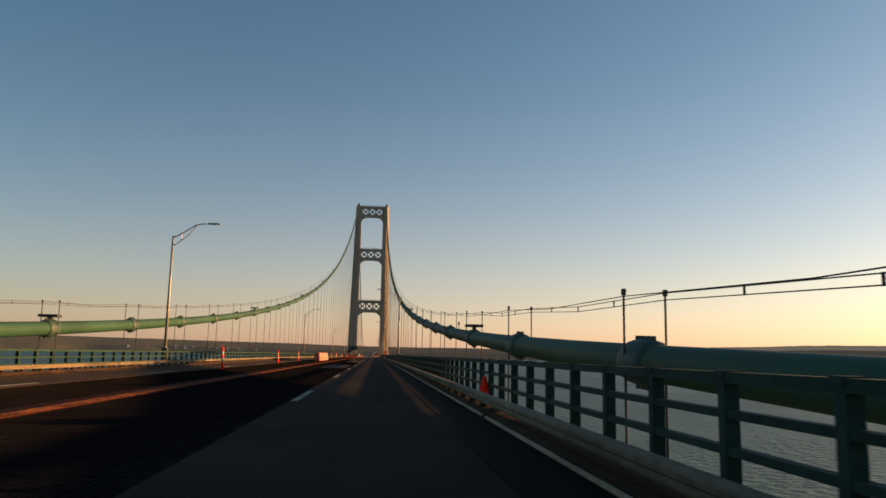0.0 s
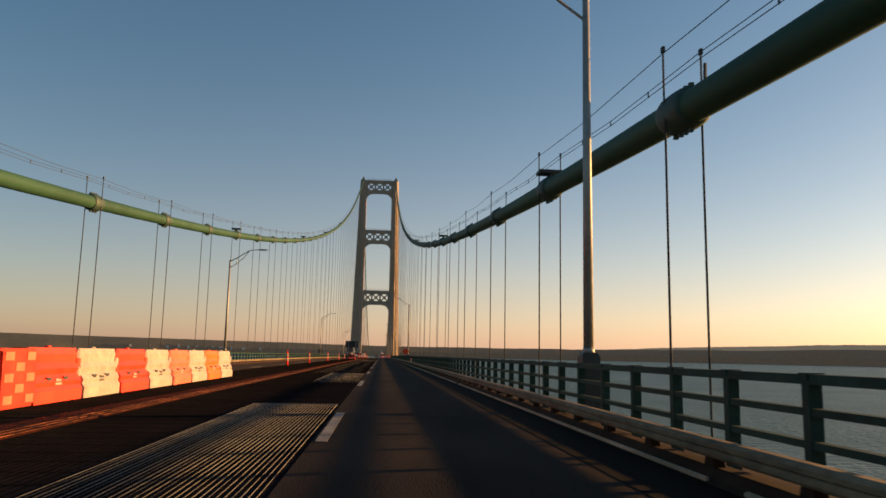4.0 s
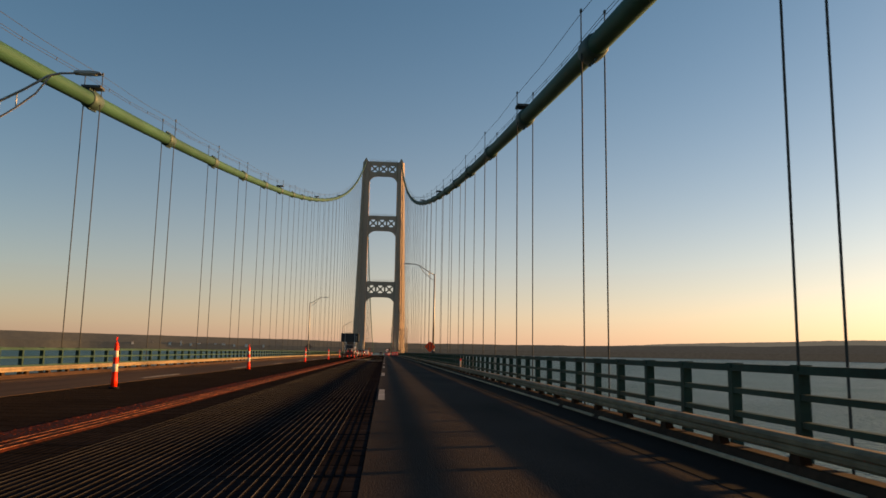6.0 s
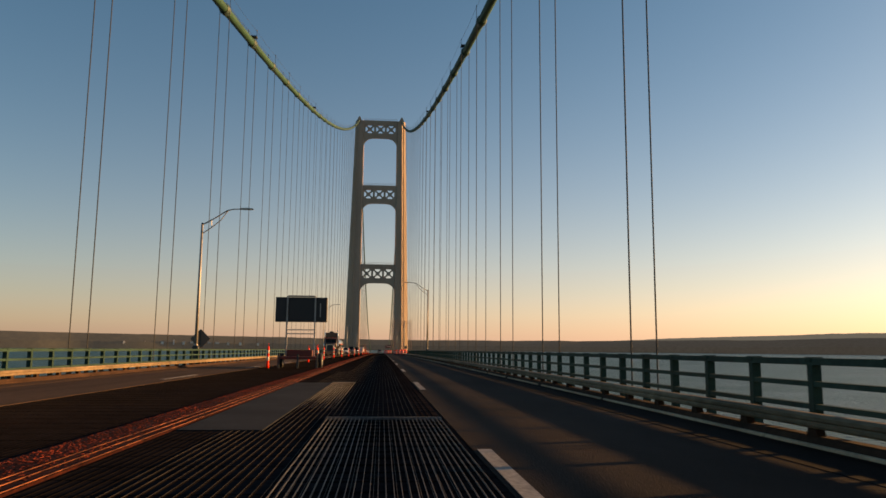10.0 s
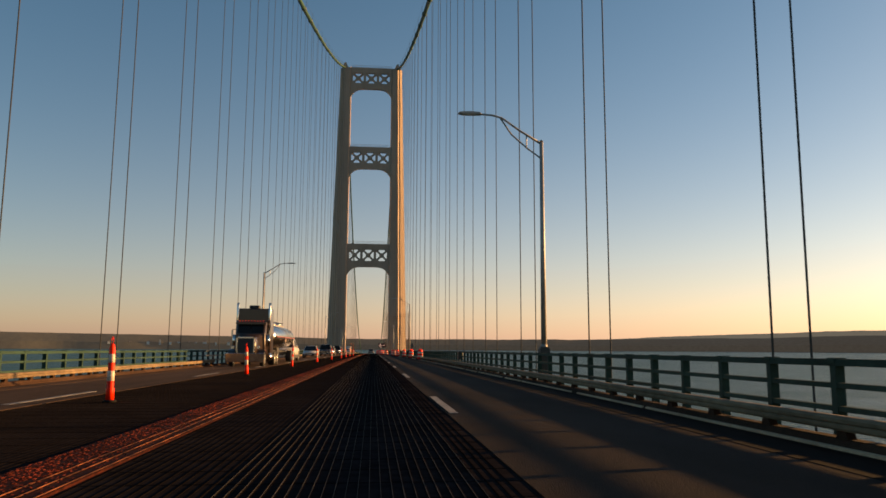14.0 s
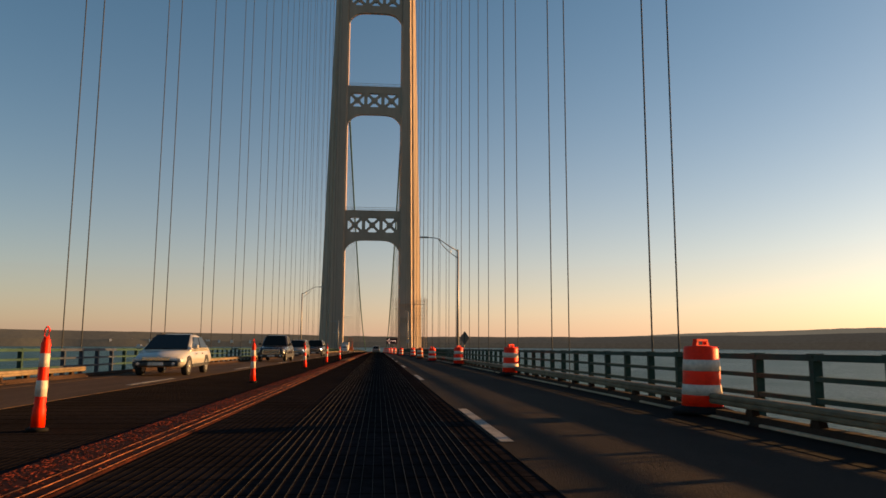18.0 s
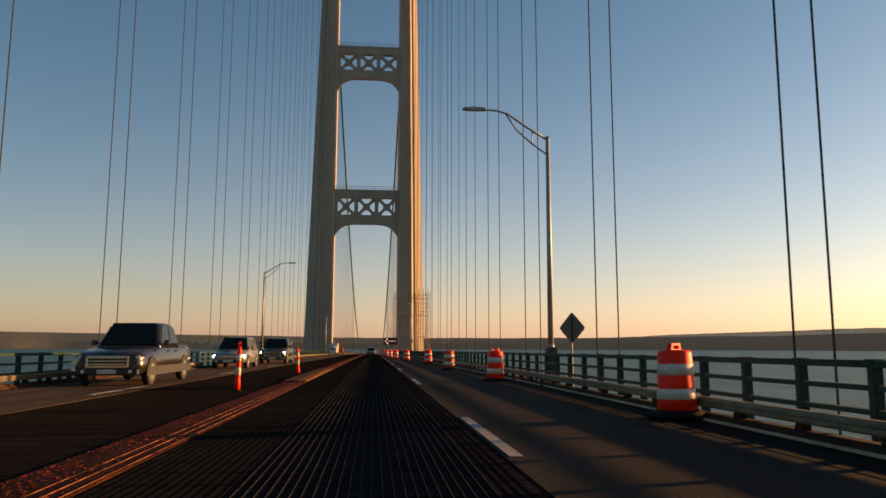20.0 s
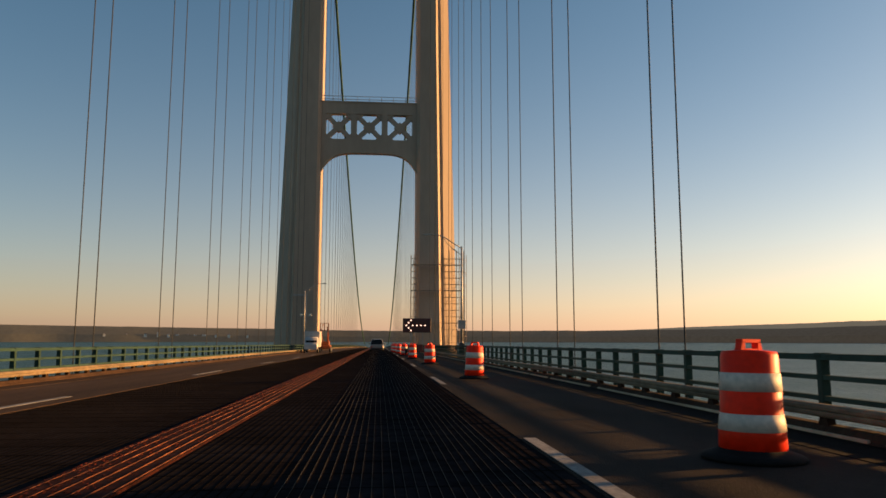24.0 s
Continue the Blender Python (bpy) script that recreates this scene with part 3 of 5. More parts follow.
def lathe(bm, prof, n=20):
    rings = [[bm.verts.new((r * math.cos(2 * math.pi * k / n), r * math.sin(2 * math.pi * k / n), z)) for k in range(n)] for r, z in prof]
    for a, b in zip(rings, rings[1:]):
        for k in range(n):
            f = bm.faces.new((a[k], a[(k + 1) % n], b[(k + 1) % n], b[k]))
            f.smooth = True
    bm.faces.new(rings[0][::-1])
    bm.faces.new(rings[-1])


FADED = material("faded_orange_plastic", (0.52, 0.080, 0.018), 0.6, grain=0.15, scale=10, stain=0.3, stain_scale=2, spec=0.12)


def drum(skin, label):
    g = thing("traffic_drum", pose(0, 0, -50), label, "traffic drum", "traffic drums")
    bm = bmesh.new()
    lathe(bm, [(0.46, 0.0), (0.46, 0.035), (0.41, 0.06), (0.33, 0.085), (0.31, 0.10)], 22)
    part("rubber_base", bm, RUBBER, g, "black rubber ring base")
    bm = bmesh.new()
    lathe(bm, [(0.300, 0.08), (0.294, 0.255), (0.275, 0.425), (0.270, 0.70), (0.262, 0.71), (0.254, 0.95), (0.24, 0.985), (0.12, 1.0)], 22)
    body = part("drum_body", bm, skin, g)
    for z0, z1, r0, r1 in ((0.26, 0.42, 0.2975, 0.2785), (0.62, 0.79, 0.2770, 0.2655)):
        bm = bmesh.new()
        lathe(bm, [(r0 - 0.01, z0), (r0, z0 + 0.003), (r1, z1 - 0.003), (r1 - 0.01, z1)], 22)
        part("reflective_band", bm, WHITE_TAPE, body, "white reflective band")
    bm = bmesh.new()
    for sx in (-1, 1):
        prism(bm, [(sx * 0.145, 0.985), (sx * 0.085, 0.985), (sx * 0.085, 1.075), (sx * 0.118, 1.075)], "y", -0.04, 0.04)
    box(bm, -0.118, 0.118, -0.04, 0.04, 1.068, 1.100)
    box(bm, -0.09, 0.09, -0.04, 0.04, 0.985, 1.012)
    part("handle", bm, ORANGE, body)
    return g


first = drum(ORANGE, "orange and white striped plastic traffic drum on a black base")
faded = drum(FADED, "faded brown-orange and cream striped traffic drum on a black base")
drums = [(371.8, 7.27), (387.4, 7.15), (402.8, 6.95), (416.5, 6.42), (430.6, 6.32), (446.4, 6.40), (462.3, 5.5), (478.0, 4.95), (494.0, 4.7), (508.0, 4.45), (520.0, 4.25), (531.0, 4.1), (541.0, 3.95), (551.0, 3.9)]
rnd = random.Random(5)
for i, (y, x) in enumerate(drums):
    m = pose(x, y, zd(y) + (0.042 if x > 6.7 else 0.002), rnd.uniform(-1.2, 1.2), rnd.uniform(-1.2, 1.2), rnd.uniform(-40, 40))
    if i == 0:
        first.matrix_basis = m
    elif i == 4:
        faded.matrix_basis = m
    else:
        copy_thing(first, m)


def marker():
    g = thing("traffic_marker", pose(0, 0, -50), "slim orange and white tubular traffic marker post", "traffic marker", "traffic markers")
    bm = bmesh.new()
    lathe(bm, [(0.14, 0.0), (0.14, 0.03), (0.105, 0.05)], 12)
    part("base", bm, RUBBER, g)
    bm = bmesh.new()
    lathe(bm, [(0.09, 0.04), (0.085, 0.30), (0.075, 0.32), (0.062, 1.18), (0.045, 1.24), (0.030, 1.28)], 14)
    tubeo = part("tube", bm, ORANGE, g)
    for z0, z1 in ((0.46, 0.68), (0.86, 1.05)):
        r0, r1 = [0.078 - 0.0205 * (z - 0.32) + 0.003 for z in (z0, z1)]
        bm = bmesh.new()
        lathe(bm, [(r0 - 0.006, z0), (r0, z0 + 0.003), (r1, z1 - 0.003), (r1 - 0.006, z1)], 14)
        part("reflective_band", bm, WHITE_TAPE, tubeo, "white reflective band")
    bm = bmesh.new()
    tube(bm, [(-0.03, 0, 1.25), (-0.035, 0, 1.38), (0, 0, 1.425), (0.035, 0, 1.38), (0.03, 0, 1.25)], 0.012, 6)
    part("handle", bm, ORANGE, tubeo)
    return g


first = marker()
marks = [(74.0, -2.5), (99.4, -2.93), (117.0, -3.0), (174.8, -2.75), (192.8, -2.81), (218.0, -2.8), (239.2, -2.50), (266.0, -2.9), (272.0, -0.95), (283.0, -2.6), (297.0, -2.6), (310.9, -2.56), (325.8, -2.5), (339.4, -2.22), (354.2, -1.88), (370.1, -1.65), (382.4, -1.2), (397.5, -1.2), (411.0, -1.1), (423.9, -0.87)]
for i, (y, x) in enumerate(marks):
    m = pose(x, y, zd(y), rnd.uniform(-2, 2), rnd.uniform(-2, 2), rnd.uniform(0, 180)) @ Matrix.Scale(0.93, 4)
    if i == 0:
        first.matrix_basis = m
    else:
        copy_thing(first, m)

g = thing("delineator_post", pose(7.43, 191.7, zd(191.7) + 0.114), "short white and orange delineator post beside the kerb", "delineator")
bm = bmesh.new()
lathe(bm, [(0.07, 0), (0.07, 0.02), (0.035, 0.03), (0.035, 0.60), (0.02, 0.62)], 10)
part("tube", bm, ORANGE, g)
bm = bmesh.new()
lathe(bm, [(0.03, 0.22), (0.039, 0.223), (0.039, 0.50), (0.03, 0.503)], 10)
part("reflective_band", bm, WHITE_TAPE, g)

g = thing("traffic_cone", pose(8.0, 52.3, zd(52.3) - 0.14) @ Matrix.Scale(1.2, 4), "faded orange traffic cone standing behind the kerb beam", "traffic cone")
bm = bmesh.new()
box(bm, -0.18, 0.18, -0.18, 0.18, 0.0, 0.035)
part("base", bm, ORANGE, g, bevel=0.01)
bm = bmesh.new()
lathe(bm, [(0.135, 0.03), (0.125, 0.08), (0.045, 0.52), (0.030, 0.56)], 16)
part("cone_body", bm, ORANGE, g)

# ---------------- water-filled barriers ----------------
BAR_WHITE = material("white_barrier_plastic", (0.35, 0.29, 0.25), 0.6, grain=0.1, scale=8, stain=0.2, stain_scale=2)
BAR_ORANGE = material("orange_barrier_plastic", (0.85, 0.12, 0.015), 0.5, grain=0.1, scale=8, stain=0.2, stain_scale=2)
BAR_SCARLET = material("red_orange_barrier_plastic", (0.74, 0.040, 0.014), 0.5, grain=0.1, scale=8, stain=0.2, stain_scale=2)
BAR_PINK = material("faded_red_barrier_plastic", (0.72, 0.13, 0.07), 0.55, grain=0.1, scale=8, stain=0.25, stain_scale=2)


def barrier(y, mat, shade):
    g = thing("water_barrier", pose(-2.0, y, zd(y), 0, 0, 0.3), shade + " plastic water-filled barrier, dusty and sunlit", "traffic barrier", "water barriers")
    L, w = 2.16, 0.30
    prof = [(-w, 0.0), (w, 0.0), (w, 0.22), (w - 0.05, 0.30), (w - 0.03, 0.38), (w - 0.12, 0.52), (w - 0.09, 0.62), (w - 0.16, 0.74), (w - 0.14, 0.90), (w - 0.18, 1.02), (-w + 0.18, 1.02), (-w + 0.14, 0.90), (-w + 0.16, 0.74), (-w + 0.09, 0.62), (-w + 0.12, 0.52), (-w + 0.03, 0.38), (-w + 0.05, 0.30), (-w, 0.22)]
    bm = bmesh.new()
    prism(bm, prof, "y", 0.03, L - 0.03)
    body = part("shell", bm, mat, g)
    for yy in (0.70, 1.44):
        bm = bmesh.new()
        prism(bm, [(yy - 0.13, 0.47), (yy + 0.11, 0.47), (yy - 0.02 * (1 if yy < 1 else -1), 0.33)], "x", w - 0.12, w - 0.045)
        part("fork_slot", bm, DARK_STEEL, body)
    bm = bmesh.new()
    prism(bm, [(0.94, 0.32), (1.22, 0.32), (1.20, 0.42), (0.97, 0.44)], "x", w - 0.12, w - 0.035)
    part("moulded_recess", bm, BAR_WHITE if mat is not BAR_WHITE else DARK_STEEL, body)
    for side, heights in ((0, (0.18, 0.54, 0.90)), (1, (0.36, 0.72))):
        for z in heights:
            bm = bmesh.new()
            box(bm, -w + 0.06 + 0.06 * z, w - 0.06 - 0.06 * z, (L - 0.07 if side else -0.10), (L + 0.10 if side else 0.07), z - 0.11, z + 0.11)
            part("knuckle", bm, mat, body, bevel=0.035)
    for z in (0.28, 0.66, 0.92):
        bm = bmesh.new()
        lathe(bm, [(0.055, z - 0.05), (0.06, z), (0.055, z + 0.05)], 10)
        for v in bm.verts:
            v.co.y += L
        part("hinge_lug", bm, mat, body)
    bm = bmesh.new()
    lathe(bm, [(0.07, 1.015), (0.07, 1.05), (0.04, 1.06)], 10)
    for v in bm.verts:
        v.co.y += L / 2
    part("filler_cap", bm, mat, body)


y = 131.1
for mat, shade in ((BAR_SCARLET, "red-orange"), (BAR_WHITE, "white"), (BAR_SCARLET, "red-orange"), (BAR_WHITE, "white"), (BAR_PINK, "faded red"), (BAR_WHITE, "white"), (BAR_ORANGE, "orange"), (BAR_WHITE, "white")):
    barrier(y, mat, shade)
    y += 2.2
BAR_RED = material("dark_red_cushion", (0.42, 0.035, 0.02), 0.6, grain=0.15, scale=8, stain=0.3, stain_scale=2, spec=0.2)
g = thing("crash_cushion", pose(-2.0, 129.75, zd(130), 0, 0, 0.3), "red and white checkered crash cushion at the end of the barriers", "crash cushion")
bm = bmesh.new()
prism(bm, [(-0.33, 0.0), (0.33, 0.0), (0.30, 1.0), (-0.30, 1.0)], "y", 0.1, 1.4)
bmesh.ops.bevel(bm, geom=list(bm.edges), offset=0.05, segments=2, affect="EDGES")
nose = part("cushion", bm, BAR_RED, g)
for i in range(5):
    for j in range(3):
        if (i + j) % 2 == 0:
            bm = bmesh.new()
            box(bm, 0.315 - 0.005 * i, 0.335 - 0.005 * i, 0.22 + j * 0.38, 0.52 + j * 0.38, 0.08 + i * 0.18, 0.22 + i * 0.18)
            part("check", bm, BAR_PINK, nose)
        if j < 2 and (i + j) % 2 == 0:
            bm = bmesh.new()
            box(bm, -0.24 + j * 0.26, -0.02 + j * 0.26, 0.085, 0.11, 0.08 + i * 0.18, 0.22 + i * 0.18)
            part("check", bm, BAR_WHITE, nose)

# ---------------- signs ----------------
SIGN_ORANGE = material("orange_sign_sheeting", (0.98, 0.085, 0.022), 0.55, grain=0.06, scale=10, stain=0.1, spec=0.12)
SIGN_BACK = material("bare_sign_back", (0.12, 0.085, 0.062), 0.6, 0.0, grain=0.15, scale=8)


def diamond_sign(x, y, zc, half, turn, front, label, symbol):
    g = thing("warning_sign", pose(x, y, zd(y), 0, 0, turn), label, "road sign", "diamond signs")
    r = 0.06
    pts = []
    for k in range(4):
        a = math.pi / 2 * k
        d, t = Vector((math.cos(a), math.sin(a))), Vector((-math.sin(a), math.cos(a)))
        pts += [tuple(d * (half - r) - t * r), tuple(d * (half - r * 0.4)), tuple(d * (half - r) + t * r)]
    bm = bmesh.new()
    prism(bm, [(px, zc + pz) for px, pz in pts], "y", -0.012, 0.012)
    panel = part("panel", bm, front, g)
    if symbol:
        bm = bmesh.new()
        for dx, top in ((-0.16, 0.20), (0.14, 0.18)):
            prism(bm, [(dx - 0.035, zc - 0.24), (dx + 0.035, zc - 0.24), (dx + (0.035 if dx < 0 else -0.01), zc), (dx + 0.035, zc + top), (dx - 0.035, zc + top), (dx - (0.035 if dx < 0 else 0.08), zc)], "y", -0.017, -0.0125)
        prism(bm, [(0.05, zc + 0.15), (0.23, zc + 0.15), (0.12, zc + 0.30)], "y", -0.017, -0.0125)
        part("symbol", bm, DARK_STEEL, panel, "black lane symbol")
    bm = bmesh.new()
    box(bm, -0.025, 0.025, 0.014, 0.05, -0.2, zc + half * 0.7)
    part("post", bm, DARK_STEEL, g)
    for dx in (-1, 1):
        bm = bmesh.new()
        tube(bm, [(0, 0.03, 0.25), (dx * 0.4, 0.12, -0.03)], 0.018, 6)
        part("stand_leg", bm, DARK_STEEL, g)


diamond_sign(7.95, 224.6, 1.53, 0.52, 0, SIGN_ORANGE, "orange diamond lane-shift sign with black arrows at the rail", True)
diamond_sign(8.75, 415.2, 1.75, 0.52, 128, SIGN_BACK, "dark bare back of a diamond road sign at the rail", False)
diamond_sign(-8.5, 275.6, 1.55, 0.62, 180, SIGN_BACK, "dark bare back of a diamond road sign at the rail", False)
diamond_sign(-8.5, 466.3, 1.75, 0.55, 180, SIGN_BACK, "dark bare back of a diamond road sign at the rail", False)

g = thing("pole_sign", pose(8.38, 511.55, zd(512)), "small square grey sign strapped to the lamp post", "road sign")
bm = bmesh.new()
box(bm, -0.30, 0.30, -0.03, 0.0, 2.2, 2.85)
plate = part("plate", bm, GALV, g, bevel=0.008)
bm = bmesh.new()
box(bm, -0.11, 0.11, 0.0, 0.25, 2.5, 2.54)
part("strap", bm, GALV, plate)

# ---------------- message board trailer ----------------
BOARD = material("black_board", (0.012, 0.011, 0.013), 0.5, grain=0.1)
TRAILER_RED = material("rusty_red_frame", (0.11, 0.018, 0.011), 0.7, grain=0.2, scale=8)
TYRE = material("tyre_rubber", (0.014, 0.014, 0.014), 0.85, grain=0.25, scale=20)
RIM = material("wheel_rim", (0.45, 0.44, 0.42), 0.3, 0.85, grain=0.1)


def wheel(parent, x, y, r, w, name="wheel"):
    """A wheel on an axle along x: tyre and rim."""
    m = Matrix.Translation((x, y, r)) @ Matrix.Rotation(math.pi / 2, 4, "Y")
    bm = bmesh.new()
    lathe(bm, [(r * 0.62, -w * 0.46), (r * 0.9, -w * 0.5), (r, -w * 0.36), (r, w * 0.36), (r * 0.9, w * 0.5), (r * 0.62, w * 0.46)], 22)
    bmesh.ops.transform(bm, matrix=m, verts=bm.verts)
    t = part(name, bm, TYRE, parent)
    bm = bmesh.new()
    lathe(bm, [(r * 0.64, -w * 0.475), (r * 0.5, -w * 0.40), (r * 0.16, -w * 0.42), (r * 0.14, -w * 0.50), (r * 0.14, w * 0.50), (r * 0.16, w * 0.42), (r * 0.5, w * 0.40), (r * 0.64, w * 0.475)], 18)
    bmesh.ops.transform(bm, matrix=m, verts=bm.verts)
    part("rim", bm, RIM, t)
    return t


g = thing("message_board", pose(-1.54, 268.0, zd(268)) @ Matrix.Scale(1.2, 4), "black message board on a red trailer, seen from the back", "message board")
bm = bmesh.new()
box(bm, -1.12, 1.12, -0.09, 0.09, 1.98, 3.06)
board = part("board", bm, BOARD, g, bevel=0.02)
bm = bmesh.new()
box(bm, -0.58, 0.58, -0.2, 0.2, 3.09, 3.13)
part("solar_panel", bm, GRATE_NEW, board)
for dx in (-0.6, 0.6):
    bm = bmesh.new()
    box(bm, dx - 0.03, dx + 0.03, -0.16, -0.10, 0.45, 3.1)
    part("mast", bm, GALV, g)
for z in (1.45, 1.62):
    bm = bmesh.new()
    box(bm, -0.6, 0.6, -0.15, -0.11, z, z + 0.04)
    part("cross_rail", bm, GALV, g)
bm = bmesh.new()
box(bm, 0.80, 0.84, -0.12, -0.095, 2.2, 2.8)
part("tally_bar", bm, GALV, board)
bm = bmesh.new()
box(bm, -0.75, 0.75, -0.9, 1.5, 0.38, 0.50)
box(bm, -0.55, 0.55, -0.3, 0.9, 0.50, 0.78)
part("trailer_frame", bm, TRAILER_RED, g, bevel=0.015)
for dx in (-0.85, 0.85):
    wheel(g, dx, 0.2, 0.32, 0.2)
for dx in (-0.8, 0, 0.8):
    bm = bmesh.new()
    box(bm, dx - 0.04, dx + 0.04, -0.95, -0.87, 0.02, 0.6)
    part("jack_stand", bm, DARK_STEEL, g)

# ---------------- arrow board ----------------
AMBER = glow("amber_lamp", (1.0, 0.60, 0.46), 1.1)
ARROW_BOARD = material("dark_red_board", (0.060, 0.012, 0.010), 0.6, grain=0.15)
g = thing("arrow_board", pose(5.25, 518.0, zd(518)), "dark arrow board with lit lamps on a trailer", "arrow board")
bm = bmesh.new()
box(bm, -1.2, 1.2, -0.06, 0.06, 2.0, 3.2)
board = part("board", bm, ARROW_BOARD, g, bevel=0.02)
for lx, lz in ((-0.9, 2.4), (-0.7, 2.62), (-0.7, 2.18), (-0.35, 2.4), (0.0, 2.4), (0.35, 2.4), (0.7, 2.4), (-0.5, 2.84), (-0.5, 1.98)):
    bm = bmesh.new()
    lathe(bm, [(0.06, 0.0), (0.06, 0.03), (0.03, 0.05)], 10)
    bmesh.ops.transform(bm, matrix=Matrix.Translation((lx, -0.06, lz + 0.2)) @ Matrix.Rotation(math.pi / 2, 4, "X"), verts=bm.verts)
    part("lamp", bm, AMBER, board)
for dx in (-0.5, 0.5):
    bm = bmesh.new()
    box(bm, dx - 0.04, dx + 0.04, 0.07, 0.15, 0.4, 2.9)
    part("mast", bm, GALV, g)
bm = bmesh.new()
box(bm, -0.8, 0.8, -1.0, 1.2, 0.36, 0.52)
box(bm, -0.5, 0.5, -0.5, 0.7, 0.52, 1.0)
part("trailer_frame", bm, TRAILER_RED, g, bevel=0.015)
for dx in (-0.9, 0.9):
    wheel(g, dx, 0.1, 0.33, 0.2)

# ---------------- scaffold on the tower leg ----------------
SCAF = material("scaffold_tube", (0.30, 0.22, 0.14), 0.5, 0.4, grain=0.2, scale=6)
sc = thing("scaffold", pose(0, TOWER_Y, TZ), "tall tube scaffold wrapped round the tower leg", "scaffold")
yf, yb = -5.4, -4.5
zs = [0.25 + 1.05 * i for i in range(15)]
TOPZ = zs[-1]


def scaffold_bay(xs, name_z):
    for x in xs:
        for y in (yf, yb):
            bm = bmesh.new()
            tube(bm, [(x, y, 0.0), (x, y, name_z)], 0.04, 5)
            part("upright", bm, SCAF, sc)
    for k, z in enumerate(zs):
        if z > name_z:
            break
        for y in (yf, yb):
            bm = bmesh.new()
            tube(bm, [(xs[0], y, z), (xs[-1], y, z)], 0.032, 5)
            part("ledger", bm, SCAF, sc)
        if k % 2 == 0 and z + 2.1 < name_z:
            q = (k // 2) % (len(xs) - 1)
            bm = bmesh.new()
            tube(bm, [(xs[q], yf, z), (xs[q + 1], yf, z + 2.1)], 0.028, 5)
            part("diagonal", bm, SCAF, sc)


scaffold_bay([7.15, 7.6, 8.2], TOPZ + 0.6)
scaffold_bay([12.3, 13.4, 14.6, 15.8], TOPZ + 1.4)
for x in (15.8, 16.6):
    for y in (-2.0, 1.0):
        bm = bmesh.new()
        tube(bm, [(x, y, -3.0), (x, y, TOPZ + 1.0)], 0.04, 5)
        part("upright", bm, SCAF, sc)
for z in zs[::2]:
    bm = bmesh.new()
    tube(bm, [(15.8, yf, z), (16.6, -2.0, z), (16.6, 1.0, z)], 0.032, 5)
    part("ledger", bm, SCAF, sc)
for z in (zs[4], zs[9], zs[13]):
    bm = bmesh.new()
    box(bm, 7.15, 15.8, yf, yb, z + 0.04, z + 0.09)
    part("deck_board", bm, SCAF, sc)

# ---------------- box on the rail ----------------
g = thing("utility_box", pose(8.12, 344.1, zd(344.1)), "small dark utility box fixed to the railing", "utility box")
bm = bmesh.new()
box(bm, -0.16, 0.16, -0.28, 0.28, 0.42, 0.95)
part("case", bm, DARK_STEEL, g, bevel=0.02)
bm = bmesh.new()
tube(bm, [(0, 0.12, -0.1), (0, 0.12, 0.43)], 0.03, 6)
part("conduit", bm, GALV, g)

# ---------------- vehicles ----------------
CHROME = material("chrome", (0.62, 0.60, 0.57), 0.12, 1.0, grain=0.05, scale=6, stain=0.1)
STEEL_TANK = material("polished_tank_steel", (0.55, 0.53, 0.50), 0.2, 1.0, grain=0.06, scale=3, stain=0.12, stain_scale=0.6)
GLASS = material("dark_car_glass", (0.010, 0.009, 0.008), 0.08, grain=0.05, spec=0.22)
BLACK_TRIM = material("black_trim", (0.018, 0.018, 0.018), 0.55, grain=0.1)
WHITE_CAR = material("white_car_paint", (0.58, 0.54, 0.48), 0.3, grain=0.03, stain=0.06, coat=0.5)
SILVER_CAR = material("silver_car_paint", (0.21, 0.195, 0.18), 0.34, 0.35, grain=0.03, stain=0.06, coat=0.5)
DARK_CAR = material("dark_car_paint", (0.016, 0.013, 0.012), 0.25, 0.0, grain=0.03, stain=0.06, coat=0.3)
TRUCK_PAINT = material("dark_brown_truck_paint", (0.036, 0.021, 0.015), 0.35, 0.2, grain=0.03, stain=0.08, coat=0.6)
HEADLAMP = glow("headlamp_lit", (1.0, 0.93, 0.80), 3.5)
HEADLAMP_OFF = material("headlamp_clear", (0.55, 0.54, 0.50), 0.12, 0.3, grain=0.05)
TAIL = material("tail_lamp_red", (0.28, 0.012, 0.01), 0.3, grain=0.05)
MARK_RED = glow("red_marker_lamp", (0.6, 0.06, 0.03), 0.25)


def loft(bm, stations):
    """stations: y, half width, z low, z high, corner; a rounded box section at each."""
    rings = []
    for y, w, z0, z1, c in stations:
        sec = [(-w + c, z0), (w - c, z0), (w, z0 + c), (w * 1.0, (z0 + z1) / 2), (w - c * 0.35, z1 - c), (w - c * 1.2, z1), (-w + c * 1.2, z1), (-w + c * 0.35, z1 - c), (-w, (z0 + z1) / 2), (-w, z0 + c)]
        rings.append([bm.verts.new((x, y, z)) for x, z in sec])
    for a, b in zip(rings, rings[1:]):
        n = len(a)
        for k in range(n):
            f = bm.faces.new((a[k], a[(k + 1) % n], b[(k + 1) % n], b[k]))
            f.smooth = True
    bm.faces.new(rings[0][::-1])
    bm.faces.new(rings[-1])


def quad(bm, pts, out, d=0.006):
    o = Vector(out).normalized() * d
    a = [bm.verts.new(Vector(p) + o) for p in pts]
    b = [bm.verts.new(Vector(p) - o) for p in pts]
    bm.faces.new(a)
    bm.faces.new(b[::-1])
    for i in range(len(pts)):
        j = (i + 1) % len(pts)
        bm.faces.new((a[i], b[i], b[j], a[j]))


def inset(pts, k):
    c = sum((Vector(p) for p in pts), Vector()) / len(pts)
    return [Vector(p).lerp(c, k) for p in pts]


